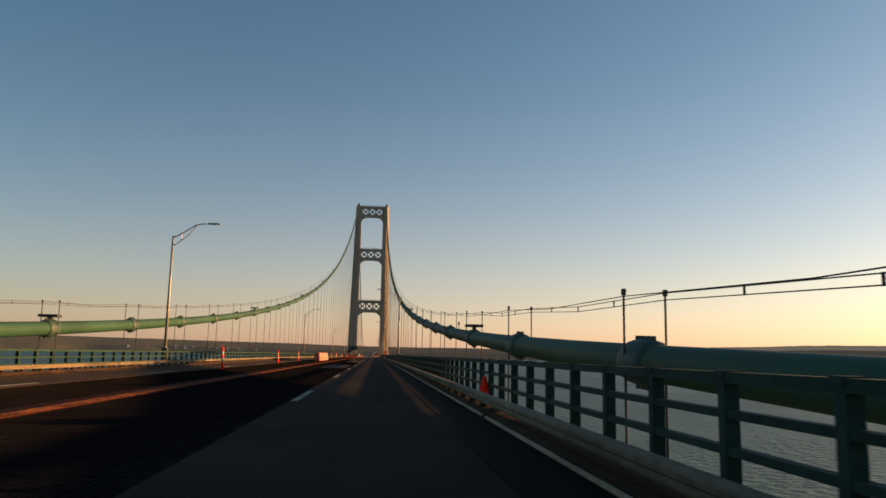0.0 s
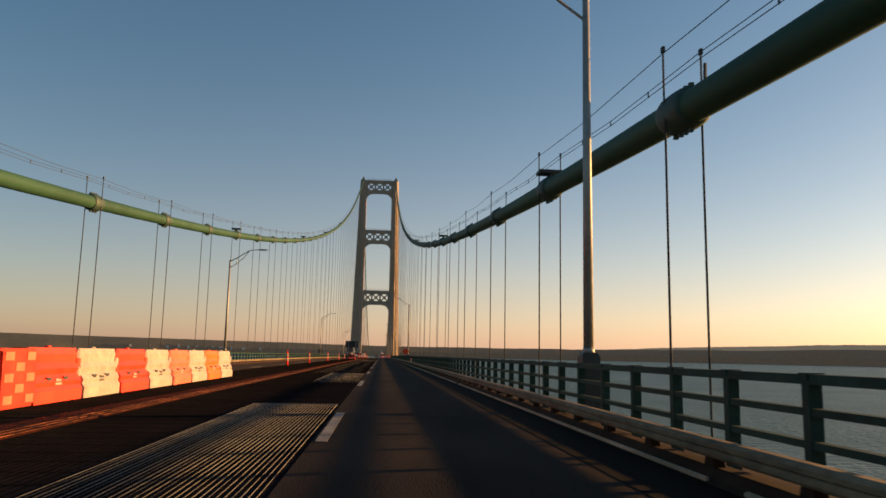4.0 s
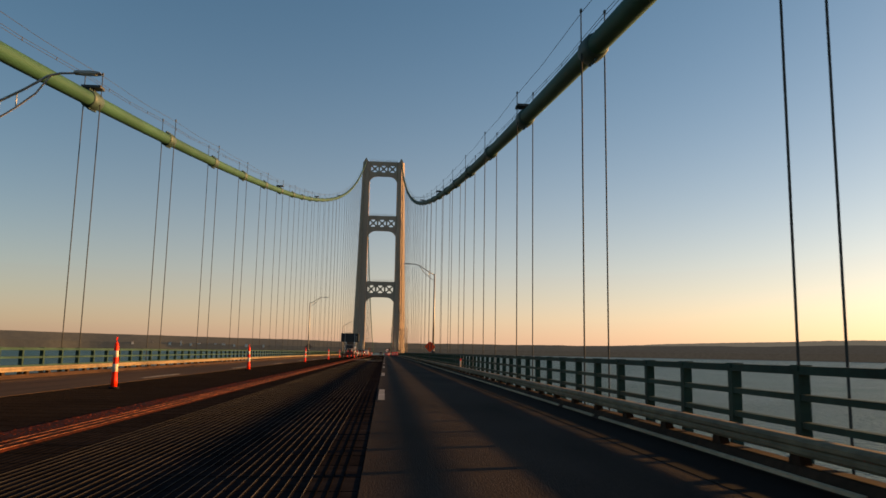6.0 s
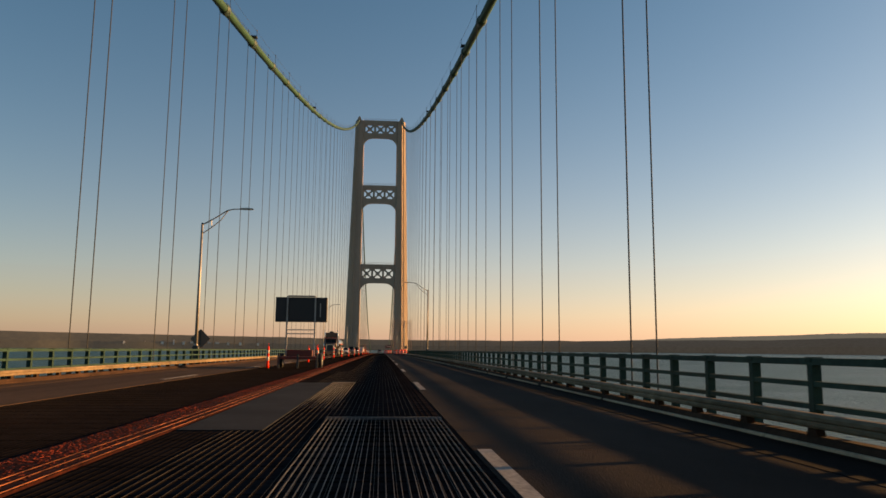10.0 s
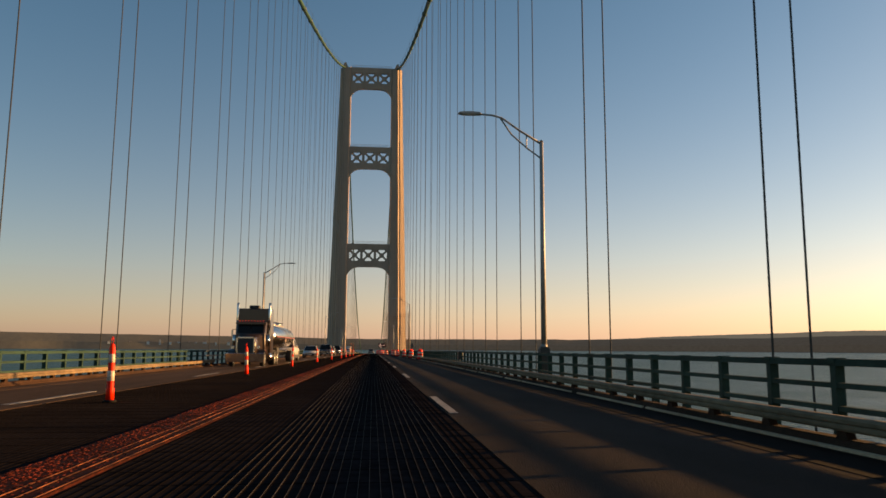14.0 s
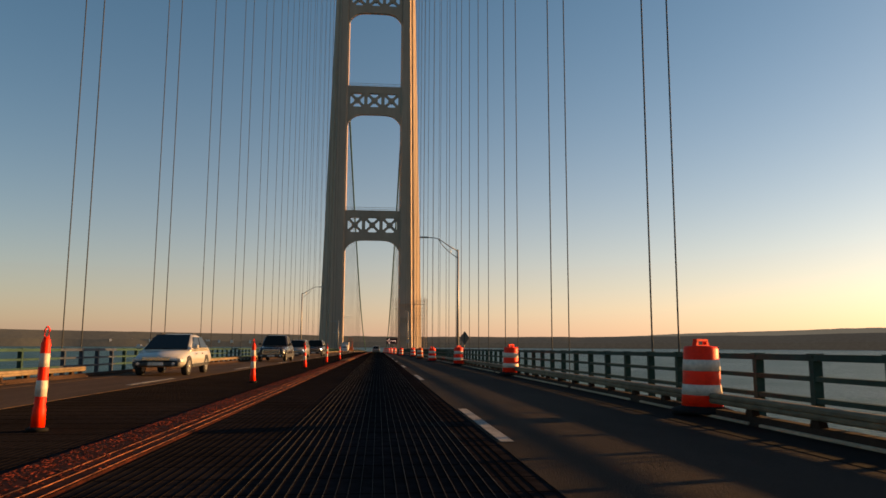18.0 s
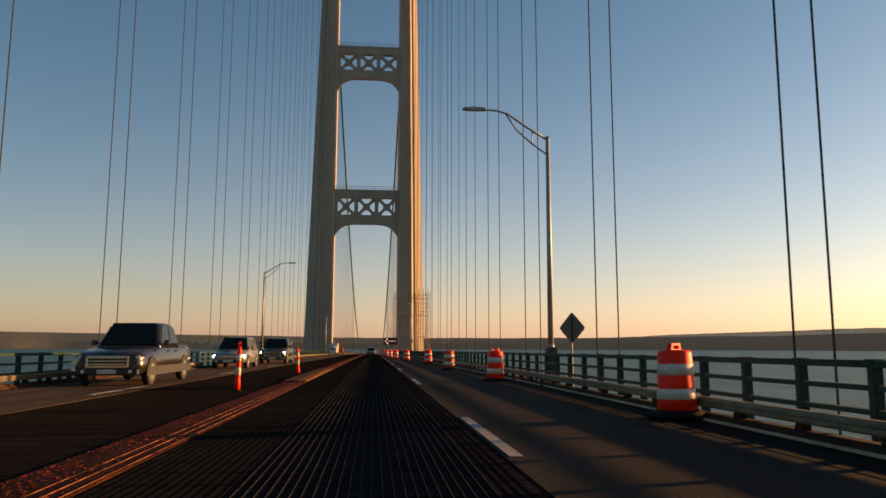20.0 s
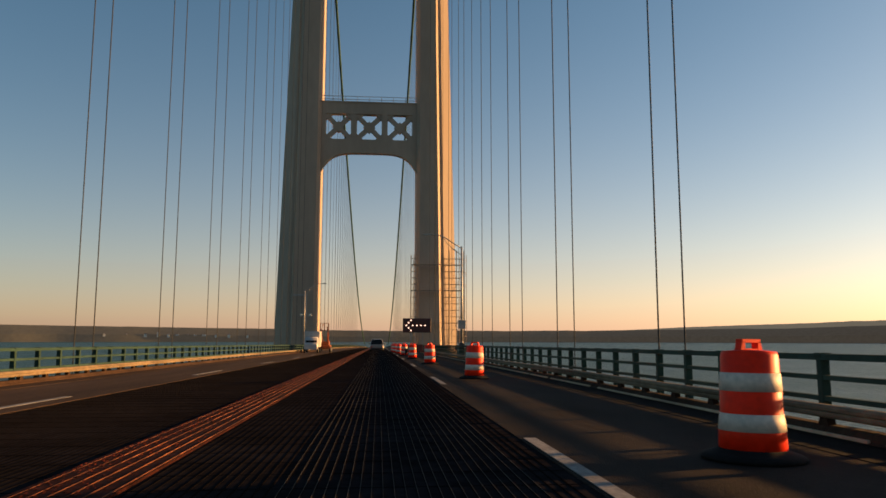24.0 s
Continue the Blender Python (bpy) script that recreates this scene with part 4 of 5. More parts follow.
def car(name, m, label, paint, lit, L=4.7, W=1.85, H=1.70, belt=1.0, hood=1.15, a0=0.95, a1=-1.9, t0=0.35, t1=-1.6, bed=False, r=0.35, cat="car"):
    """Front toward +y. a0, a1: foot of windscreen and rear glass; t0, t1: roof ends."""
    g = thing(name, m, label, cat)
    h, w = L / 2, W / 2
    bm = bmesh.new()
    hz = belt - 0.02
    loft(bm, [(-h, w * 0.86, 0.42, belt - 0.10, 0.10), (-h + 0.10, w * 0.97, 0.34, belt - 0.02, 0.10), (-h + 0.7, w, 0.28, belt, 0.09), (a0 - 0.2, w, 0.27, belt, 0.09), (a0 + 0.15, w, 0.28, hz - 0.02, 0.10), (h - 0.55, w * 0.98, 0.30, hz - 0.10, 0.12), (h - 0.14, w * 0.94, 0.36, hz - 0.18, 0.12), (h, w * 0.82, 0.44, hz - 0.30, 0.10)])
    body = part("body", bm, paint, g)
    wb, wt = w * 0.95, w * 0.76
    low = [(-wb, a1, belt - 0.03), (wb, a1, belt - 0.03), (wb, a0, belt - 0.03), (-wb, a0, belt - 0.03)]
    top = [(-wt, t1, H), (wt, t1, H), (wt, t0, H), (-wt, t0, H)]
    bm = bmesh.new()
    def side(z):
        return wb + (wt - wb) * min(1.0, max(0.0, (z - belt) / (H - belt)))
    prof = [(a1, belt - 0.02), (a1 + 0.35 * (t1 - a1), belt + 0.37 * (H - belt)), (a1 + 0.80 * (t1 - a1), belt + 0.80 * (H - belt)), (t1, H - 0.045), (t1 + 0.18 * (t0 - t1), H), (t1 + 0.5 * (t0 - t1), H + 0.025), (t0 - 0.18 * (t0 - t1), H + 0.005), (t0, H - 0.045), (t0 + 0.20 * (a0 - t0), belt + 0.80 * (H - belt)), (t0 + 0.65 * (a0 - t0), belt + 0.37 * (H - belt)), (a0, belt - 0.02)]
    rings = []
    for y, z in prof:
        x1, x2 = side(z - 0.06), side(z)
        sec = [(-wb, belt - 0.05), (-x1, max(z - 0.07, belt - 0.045)), (-x2 * 0.93, z - 0.015), (-x2 * 0.6, z + 0.01), (x2 * 0.6, z + 0.01), (x2 * 0.93, z - 0.015), (x1, max(z - 0.07, belt - 0.045)), (wb, belt - 0.05)]
        rings.append([bm.verts.new((x, y, zz)) for x, zz in sec])
    for p, q in zip(rings, rings[1:]):
        for k in range(len(p)):
            f = bm.faces.new((p[k], p[(k + 1) % len(p)], q[(k + 1) % len(p)], q[k]))
            f.smooth = True
    bm.faces.new(rings[0][::-1])
    bm.faces.new(rings[-1])
    cab = part("cabin", bm, paint, g)
    faces = {"rear_window": (0, 1, (0, -1, 0.5)), "windscreen": (2, 3, (0, 1, 0.8))}
    for nm, (i, j, out) in faces.items():
        bm = bmesh.new()
        quad(bm, inset([low[i], low[j], top[j], top[i]], 0.11), out, 0.07)
        part(nm, bm, GLASS, cab)
    for i, j, out in ((1, 2, (1, 0, 0.3)), (3, 0, (-1, 0, 0.3))):
        pts = [Vector(p) for p in (low[i], low[j], top[j], top[i])]
        for u0, u1 in ((0.06, 0.48), (0.53, 0.93)):
            q = [pts[0].lerp(pts[1], u0), pts[0].lerp(pts[1], u1), pts[3].lerp(pts[2], u1), pts[3].lerp(pts[2], u0)]
            lo, hi = [q[0].lerp(q[3], 0.16), q[1].lerp(q[2], 0.16)], [q[1].lerp(q[2], 0.86), q[0].lerp(q[3], 0.86)]
            bm = bmesh.new()
            quad(bm, lo + hi, out, 0.022)
            part("side_window", bm, GLASS, cab)
    for sx in (-1, 1):
        for yy in (h - 0.92, -h + 0.98):
            wheel(g, sx * (w - 0.10), yy, r, 0.22)
            bm = bmesh.new()
            pts = [(yy + (r + 0.06) * math.cos(math.pi * k / 10), r + (r + 0.06) * math.sin(math.pi * k / 10)) for k in range(11)]
            pts += [(yy + (r - 0.01) * math.cos(math.pi * k / 10), r + (r - 0.01) * math.sin(math.pi * k / 10)) for k in range(10, -1, -1)]
            prism(bm, pts, "x", sx * (w - 0.05), sx * (w + 0.012))
            part("wheel_arch", bm, BLACK_TRIM, body)
        bm = bmesh.new()
        loft(bm, [(h - 0.34, 0.15, hz - 0.42, hz - 0.24, 0.04), (h - 0.05, 0.12, hz - 0.42, hz - 0.27, 0.04)])
        for v in bm.verts:
            v.co.x += sx * (w * 0.78)
        part("headlight", bm, HEADLAMP if lit else HEADLAMP_OFF, body, "lit headlight" if lit else "clear headlight")
        bm = bmesh.new()
        box(bm, sx * w * 0.80 - 0.09, sx * w * 0.80 + 0.09, -h - 0.015, -h + 0.06, belt - 0.42, belt - 0.16)
        part("tail_light", bm, TAIL, body, "red tail light")
        bm = bmesh.new()
        box(bm, sx * (w + 0.02), sx * (w + 0.20), a0 - 0.30, a0 - 0.16, belt + 0.02, belt + 0.18)
        part("mirror", bm, paint, g, bevel=0.03)
        bm = bmesh.new()
        box(bm, sx * (w - 0.02), sx * (w + 0.012), (-h + 0.12 if bed else a1 + 0.5), (h - 0.40 if bed else a0 - 0.25), 0.30, 0.56 if bed else 0.40)
        part("sill", bm, BLACK_TRIM, body, "dark lower body trim" if bed else "")
        for yy in (a0 - 1.0, a0 - 1.9):
            bm = bmesh.new()
            box(bm, sx * (w - 0.005), sx * (w + 0.02), yy, yy + 0.2, belt - 0.17, belt - 0.13)
            part("door_handle", bm, paint, body)
    bm = bmesh.new()
    box(bm, -w * 0.55, w * 0.55, h - 0.06, h + 0.02, 0.58, hz - 0.30)
    grille = part("grille", bm, BLACK_TRIM, body, bevel=0.015)
    for k in range(3):
        bm = bmesh.new()
        z = 0.62 + k * (hz - 0.95) / 2
        box(bm, -w * 0.52, w * 0.52, h + 0.018, h + 0.032, z, z + 0.03)
        part("grille_bar", bm, CHROME, grille)
    bm = bmesh.new()
    box(bm, -w * 0.88, w * 0.88, h - 0.12, h + 0.05, 0.34, 0.50)
    bumper = part("front_bumper", bm, CHROME if bed and paint is not DARK_CAR else BLACK_TRIM, g, bevel=0.03)
    for sx in (-1, 1):
        bm = bmesh.new()
        lathe(bm, [(0.0, 0.0), (0.055, 0.0), (0.055, 0.03), (0.045, 0.04)], 10)
        bmesh.ops.transform(bm, matrix=Matrix.Translation((sx * w * 0.66, h + 0.04, 0.43)) @ Matrix.Rotation(-math.pi / 2, 4, "X"), verts=bm.verts)
        part("fog_lamp", bm, HEADLAMP_OFF, bumper, "round clear fog lamp")
    if bed:
        for zz in (0.565, hz - 0.285):
            bm = bmesh.new()
            box(bm, -w * 0.60, w * 0.60, h - 0.02, h + 0.045, zz - 0.03, zz + 0.03)
            part("grille_frame", bm, CHROME, grille, "chrome grille frame", bevel=0.012)
        for sx in (-1, 1):
            bm = bmesh.new()
            box(bm, sx * w * 0.575 - 0.035, sx * w * 0.575 + 0.035, h - 0.02, h + 0.045, 0.56, hz - 0.28)
            part("grille_frame", bm, CHROME, grille, "chrome grille frame", bevel=0.012)
    bm = bmesh.new()
    box(bm, -0.26, 0.26, h + 0.051, h + 0.062, 0.37, 0.49)
    part("plate", bm, WHITE_TAPE, bumper)
    bm = bmesh.new()
    box(bm, -w * 0.88, w * 0.88, -h - 0.05, -h + 0.10, 0.38, 0.54)
    part("rear_bumper", bm, BLACK_TRIM if not bed else CHROME, g, bevel=0.03)
    if bed:
        bm = bmesh.new()
        box(bm, -w * 0.82, w * 0.82, -h + 0.12, a1 - 0.08, belt + 0.001, belt + 0.03)
        part("bed_cover", bm, BLACK_TRIM, g)
    else:
        for sx in (-1, 1):
            bm = bmesh.new()
            tube(bm, [(sx * wt * 0.85, t0 - 0.3, H + 0.05), (sx * wt * 0.85, t1 + 0.2, H + 0.05)], 0.02, 6)
            part("roof_rail", bm, BLACK_TRIM, cab)
    return g


def oncoming(x, y):
    """y: where the front bumper stands."""
    return lambda L: pose(x, y + L / 2, zd(y + L / 2), 0, 0, 180)


car("pickup_truck", oncoming(-5.25, 358.8)(5.8), "white four-door pickup truck with dark lower trim", WHITE_CAR, False, L=5.8, W=2.0, H=1.92, belt=1.18, a0=1.15, a1=-1.15, t0=0.45, t1=-0.85, bed=True, r=0.41, cat="pickup truck")
PALE_CAR = material("pale_silver_car_paint", (0.44, 0.42, 0.39), 0.32, 0.15, grain=0.03, stain=0.06, coat=0.5)
car("sedan_car", oncoming(-5.25, 387.0)(4.5), "pale silver sedan with a dark windscreen in the far lane", PALE_CAR, False, L=4.5, W=1.78, H=1.44, belt=0.90, a0=1.15, a1=-1.95, t0=0.10, t1=-1.0, r=0.32)
car("dark_pickup", oncoming(-5.15, 413.5)(5.6), "dark pickup truck in the far lane", DARK_CAR, False, L=5.6, W=1.95, H=1.86, belt=1.15, a0=1.1, a1=-1.2, t0=0.45, t1=-0.9, bed=True, r=0.40, cat="pickup truck")
car("sport_utility", oncoming(-5.6, 433.2)(4.75), "silver sport utility car with lit headlights", SILVER_CAR, True, L=4.75, W=1.88, H=1.74, belt=1.04, a0=1.0, a1=-2.1, t0=0.3, t1=-1.75, r=0.36)
cap_truck = car("dark_utility", oncoming(-5.12, 447.3)(5.6), "dark brown pickup truck with a bed cap and lit headlights", DARK_CAR, True, L=5.6, W=2.0, H=1.90, belt=1.20, a0=1.05, a1=-1.15, t0=0.50, t1=-1.0, bed=True, r=0.41, cat="pickup truck")
bm = bmesh.new()
loft(bm, [(-2.72, 0.90, 1.15, 1.70, 0.08), (-2.6, 0.93, 1.15, 1.78, 0.10), (-1.25, 0.93, 1.15, 1.84, 0.10), (-1.16, 0.90, 1.15, 1.80, 0.08)])
cap = part("bed_cap", bm, DARK_CAR, cap_truck)
for sx in (-1, 1):
    bm = bmesh.new()
    quad(bm, [(sx * 0.925, -2.5, 1.36), (sx * 0.925, -1.4, 1.36), (sx * 0.92, -1.4, 1.66), (sx * 0.92, -2.5, 1.62)], (sx, 0, 0), 0.014)
    part("side_window", bm, GLASS, cap)
car("car", pose(1.8, 555.0, zd(555)), "silver car driving ahead, seen from behind", SILVER_CAR, False, L=4.6, W=1.85, H=1.66, belt=0.98, a0=0.95, a1=-2.0, t0=0.3, t1=-1.7, r=0.34)

# tanker lorry: tractor and trailer
tk = thing("tanker_truck", pose(-5.05, 340.2, zd(345), 0, 0, 180) @ Matrix.Scale(0.89, 4), "dark long-nosed tractor pulling a polished steel tank trailer", "tanker truck")
# front bumper at y = 0, the rest behind it at negative y
bm = bmesh.new()
loft(bm, [(-0.25, 0.60, 0.85, 1.93, 0.10), (-0.5, 0.66, 0.80, 1.99, 0.12), (-2.1, 0.86, 0.75, 2.20, 0.12)])
hoodp = part("hood", bm, TRUCK_PAINT, tk)
bm = bmesh.new()
box(bm, -0.52, 0.52, -0.30, -0.21, 0.96, 1.88)
grille = part("grille", bm, BLACK_TRIM, hoodp)
for sx in (-1, 1):
    bm = bmesh.new()
    box(bm, sx * 0.56 - 0.05, sx * 0.56 + 0.05, -0.32, -0.17, 0.93, 1.97)
    part("grille_frame", bm, CHROME, grille, bevel=0.01)
bm = bmesh.new()
box(bm, -0.61, 0.61, -0.32, -0.17, 1.87, 1.97)
part("grille_frame", bm, CHROME, grille, bevel=0.01)
bm = bmesh.new()
prism(bm, [(-0.22, 0.30), (0.02, 0.32), (0.04, 0.90), (-0.20, 0.92)], "x", -1.24, 1.24)
part("bumper", bm, CHROME, tk, "wide chrome bumper", bevel=0.02)
for sx in (-1, 1):
    bm = bmesh.new()
    pts = [(-1.15 + 0.66 * math.cos(math.pi * k / 12), 0.50 + 0.66 * math.sin(math.pi * k / 12)) for k in range(13)]
    pts += [(-1.15 + 0.56 * math.cos(math.pi * k / 12), 0.50 + 0.56 * math.sin(math.pi * k / 12)) for k in range(12, -1, -1)]
    prism(bm, pts, "x", sx * 0.78, sx * 1.20)
    part("fender", bm, TRUCK_PAINT, hoodp)
    bm = bmesh.new()
    lathe(bm, [(0.10, 0), (0.12, 0.05), (0.12, 0.16)], 12)
    bmesh.ops.transform(bm, matrix=Matrix.Translation((sx * 0.82, -0.22, 1.28)) @ Matrix.Rotation(math.pi / 2, 4, "X"), verts=bm.verts)
    part("headlight", bm, CHROME, hoodp)
    wheel(tk, sx * 1.02, -1.15, 0.50, 0.28)
    for yy in (-5.9, -7.2):
        wheel(tk, sx * 0.98, yy, 0.50, 0.5)
    for yy in (-17.0, -18.25):
        wheel(tk, sx * 0.98, yy, 0.50, 0.5)
    bm = bmesh.new()
    tube(bm, [(sx * 1.1, -3.15, 0.9), (sx * 1.1, -3.15, 4.2), (sx * 1.1, -3.25, 4.36)], 0.085, 10)
    part("exhaust_pipe", bm, CHROME, tk, "chrome exhaust pipe")
    bm = bmesh.new()
    tube(bm, [(sx * 1.12, -2.5, 1.35), (sx * 1.12, -2.5, 2.15)], 0.16, 10)
    part("air_cleaner", bm, CHROME, tk)
    bm = bmesh.new()
    tube(bm, [(sx * 0.98, -3.0, 0.62), (sx * 0.98, -4.7, 0.62)], 0.30, 14)
    part("fuel_tank", bm, CHROME, tk)
    bm = bmesh.new()
    box(bm, sx * 1.28 - 0.06, sx * 1.28 + 0.06, -2.35, -2.28, 1.95, 2.45)
    mir = part("mirror", bm, CHROME, tk, bevel=0.02)
    bm = bmesh.new()
    tube(bm, [(sx * 0.95, -2.5, 2.5), (sx * 1.28, -2.32, 2.5)], 0.02, 6)
    part("mirror_arm", bm, CHROME, mir)
bm = bmesh.new()
loft(bm, [(-2.05, 0.98, 0.75, 2.18, 0.08), (-2.12, 1.0, 0.75, 2.25, 0.08), (-2.42, 1.04, 0.75, 2.98, 0.10), (-3.3, 1.05, 0.75, 3.12, 0.12)])
cabp = part("cab", bm, TRUCK_PAINT, tk)
for x0, x1 in ((-0.88, -0.03), (0.03, 0.88)):
    bm = bmesh.new()
    quad(bm, [(x0, -2.13, 2.27), (x1, -2.13, 2.27), (x1 * 0.96, -2.36, 2.86), (x0 * 0.96, -2.36, 2.86)], (0, 1, 0.4), 0.035)
    part("windscreen", bm, GLASS, cabp)
bm = bmesh.new()
prism(bm, [(-2.46, 2.93), (-2.12, 2.86), (-2.12, 2.98), (-2.46, 3.10)], "x", -1.02, 1.02)
visor = part("sun_visor", bm, TRUCK_PAINT, cabp)
for k in range(9):
    bm = bmesh.new()
    box(bm, -0.815 + k * 0.2, -0.775 + k * 0.2, -2.40, -2.34, 3.06, 3.12)
    part("marker_lamp", bm, MARK_RED, visor)
for sx in (-1, 1):
    bm = bmesh.new()
    quad(bm, [(sx * 1.045, -2.4, 2.2), (sx * 1.045, -3.1, 2.2), (sx * 1.045, -3.1, 2.82), (sx * 1.045, -2.55, 2.82)], (sx, 0, 0), 0.02)
    part("side_window", bm, GLASS, cabp)
bm = bmesh.new()
loft(bm, [(-3.22, 1.08, 0.78, 3.93, 0.06), (-3.3, 1.14, 0.78, 4.0, 0.07), (-5.0, 1.16, 0.78, 4.02, 0.07)])
part("sleeper", bm, TRUCK_PAINT, tk)
bm = bmesh.new()
box(bm, -0.35, 0.35, -4.0, -3.3, 3.98, 4.22)
part("roof_unit", bm, BLACK_TRIM, tk, bevel=0.05)
bm = bmesh.new()
box(bm, -0.45, 0.45, -8.2, -1.0, 0.55, 0.80)
box(bm, -0.45, 0.45, -19.0, -8.2, 0.85, 1.05)
part("chassis", bm, BLACK_TRIM, tk)
bm = bmesh.new()
n = 26
rings = []
for yy, s in ((-6.0, 0.55), (-6.15, 0.86), (-6.5, 1.0), (-12.5, 1.04), (-18.6, 1.0), (-18.95, 0.86), (-19.1, 0.55)):
    rings.append([bm.verts.new((1.20 * s * math.cos(2 * math.pi * k / n), yy, 2.10 + 0.92 * s * math.sin(2 * math.pi * k / n))) for k in range(n)])
for a, b in zip(rings, rings[1:]):
    for k in range(n):
        f = bm.faces.new((a[k], b[k], b[(k + 1) % n], a[(k + 1) % n]))
        f.smooth = True
bm.faces.new(rings[0])
bm.faces.new(rings[-1][::-1])
tank = part("tank", bm, STEEL_TANK, tk, "polished steel tank")
bm = bmesh.new()
box(bm, -0.3, 0.3, -18.4, -6.8, 3.03, 3.09)
part("walkway", bm, GALV, tank)
for yy in (-9.5, -12.6, -15.6):
    bm = bmesh.new()
    lathe(bm, [(0.32, 3.05), (0.32, 3.22), (0.25, 3.28)], 14)
    for v in bm.verts:
        v.co.y += yy
    part("hatch", bm, STEEL_TANK, tank)
    bm = bmesh.new()
    tube(bm, [(-0.5, yy - 0.6, 3.3), (0.5, yy - 0.6, 3.3), (0.5, yy + 0.6, 3.3), (-0.5, yy + 0.6, 3.3)], 0.03, 6)
    part("roll_rail", bm, GALV, tank)
for sx in (-1, 1):
    bm = bmesh.new()
    box(bm, sx * 1.215 - 0.03, sx * 1.215 + 0.03, -18.8, -6.3, 2.02, 2.12)
    rubp = part("side_rail", bm, STEEL_TANK, tank)
    for k in range(20):
        bm = bmesh.new()
        yy = -6.6 - k * 0.62
        box(bm, sx * 1.25 - 0.02, sx * 1.25 + 0.02, yy - 0.05, yy + 0.05, 2.04, 2.10)
        part("marker_lamp", bm, MARK_RED, rubp)
    bm = bmesh.new()
    box(bm, sx * 0.7, sx * 1.24, -18.95, -16.3, 1.06, 1.12)
    part("fender", bm, STEEL_TANK, tk)
    bm = bmesh.new()
    quad(bm, [(sx * 1.22, -12.2, 1.55), (sx * 1.22, -12.45, 1.8), (sx * 1.22, -12.2, 2.0), (sx * 1.22, -11.95, 1.8)], (sx, 0, 0), 0.01)
    part("placard", bm, BAR_WHITE, tank)
bm = bmesh.new()
box(bm, -0.5, 0.5, -13.8, -12.2, 0.65, 1.25)
part("valve_cabinet", bm, BLACK_TRIM, tk, bevel=0.03)
for sx in (-1, 1):
    bm = bmesh.new()
    box(bm, sx * 0.85 - 0.06, sx * 0.85 + 0.06, -9.3, -9.15, 0.25, 1.2)
    part("landing_leg", bm, BLACK_TRIM, tk)

# white service truck near the tower
SERVICE_WHITE = material("dusty_white_truck_paint", (0.42, 0.39, 0.37), 0.45, grain=0.08, scale=3, stain=0.15, stain_scale=0.8)
g = thing("box_truck", pose(-5.75, 541.0, zd(541), 0, 0, 180) @ Matrix.Scale(0.80, 4), "white box truck standing in the far lane near the tower", "box truck")
bm = bmesh.new()
box(bm, -1.1, 1.1, -6.0, -1.9, 0.8, 3.1)
part("cargo_box", bm, SERVICE_WHITE, g, bevel=0.04)
bm = bmesh.new()
loft(bm, [(0.0, 0.9, 0.5, 1.25, 0.1), (-0.6, 1.0, 0.45, 1.45, 0.12), (-0.9, 1.0, 0.45, 2.1, 0.15), (-1.85, 1.0, 0.45, 2.3, 0.15)])
cabp = part("cab", bm, SERVICE_WHITE, g)
bm = bmesh.new()
quad(bm, [(-0.8, -0.62, 1.5), (0.8, -0.62, 1.5), (0.75, -0.95, 2.1), (-0.75, -0.95, 2.1)], (0, 1, 0.5), 0.02)
part("windscreen", bm, GLASS, cabp)
for sx in (-1, 1):
    for yy in (-0.95, -4.8):
        wheel(g, sx * 0.95, yy, 0.42, 0.26)

# orange work lift beside it
LIFT = material("weathered_orange_lift_paint", (0.26, 0.066, 0.024), 0.6, grain=0.2, scale=6, stain=0.35, stain_scale=1.5, spec=0.2)
g = thing("work_lift", pose(-4.5, 546.0, zd(546)), "weathered orange boom lift with folded arms beside the white truck", "work lift")
bm = bmesh.new()
box(bm, -0.75, 0.75, -1.1, 1.1, 0.45, 0.85)
box(bm, -0.55, 0.55, -0.6, 0.9, 0.85, 1.35)
part("base", bm, LIFT, g, bevel=0.05)
for k, pts in enumerate((((-0.35, 0.6, 1.3), (-0.45, -0.7, 2.5), (-0.30, 0.5, 3.4)), ((0.30, 0.6, 1.3), (0.42, -0.5, 2.3), (0.22, 0.4, 3.1)))):
    bm = bmesh.new()
    tube(bm, pts, [0.11, 0.09, 0.07], 6)
    part("boom", bm, LIFT, g)
    bm = bmesh.new()
    tube(bm, [pts[0], (pts[1][0], pts[1][1] + 0.9, pts[1][2] - 0.2)], 0.05, 6)
    part("ram", bm, DARK_STEEL, g)
bm = bmesh.new()
box(bm, -0.62, 0.42, 0.1, 0.8, 2.65, 2.72)
basket = part("basket", bm, LIFT, g)
for bx in (-0.6, -0.1, 0.4):
    for by in (0.12, 0.78):
        bm = bmesh.new()
        tube(bm, [(bx, by, 2.72), (bx, by, 3.55)], 0.025, 5)
        part("basket_post", bm, LIFT, basket)
bm = bmesh.new()
tube(bm, [(-0.6, 0.12, 3.55), (0.4, 0.12, 3.55), (0.4, 0.78, 3.55), (-0.6, 0.78, 3.55), (-0.6, 0.12, 3.55)], 0.025, 5)
part("basket_rail", bm, LIFT, basket)
for sx in (-1, 1):
    for yy in (-0.75, 0.75):
        wheel(g, sx * 0.7, yy, 0.36, 0.24)

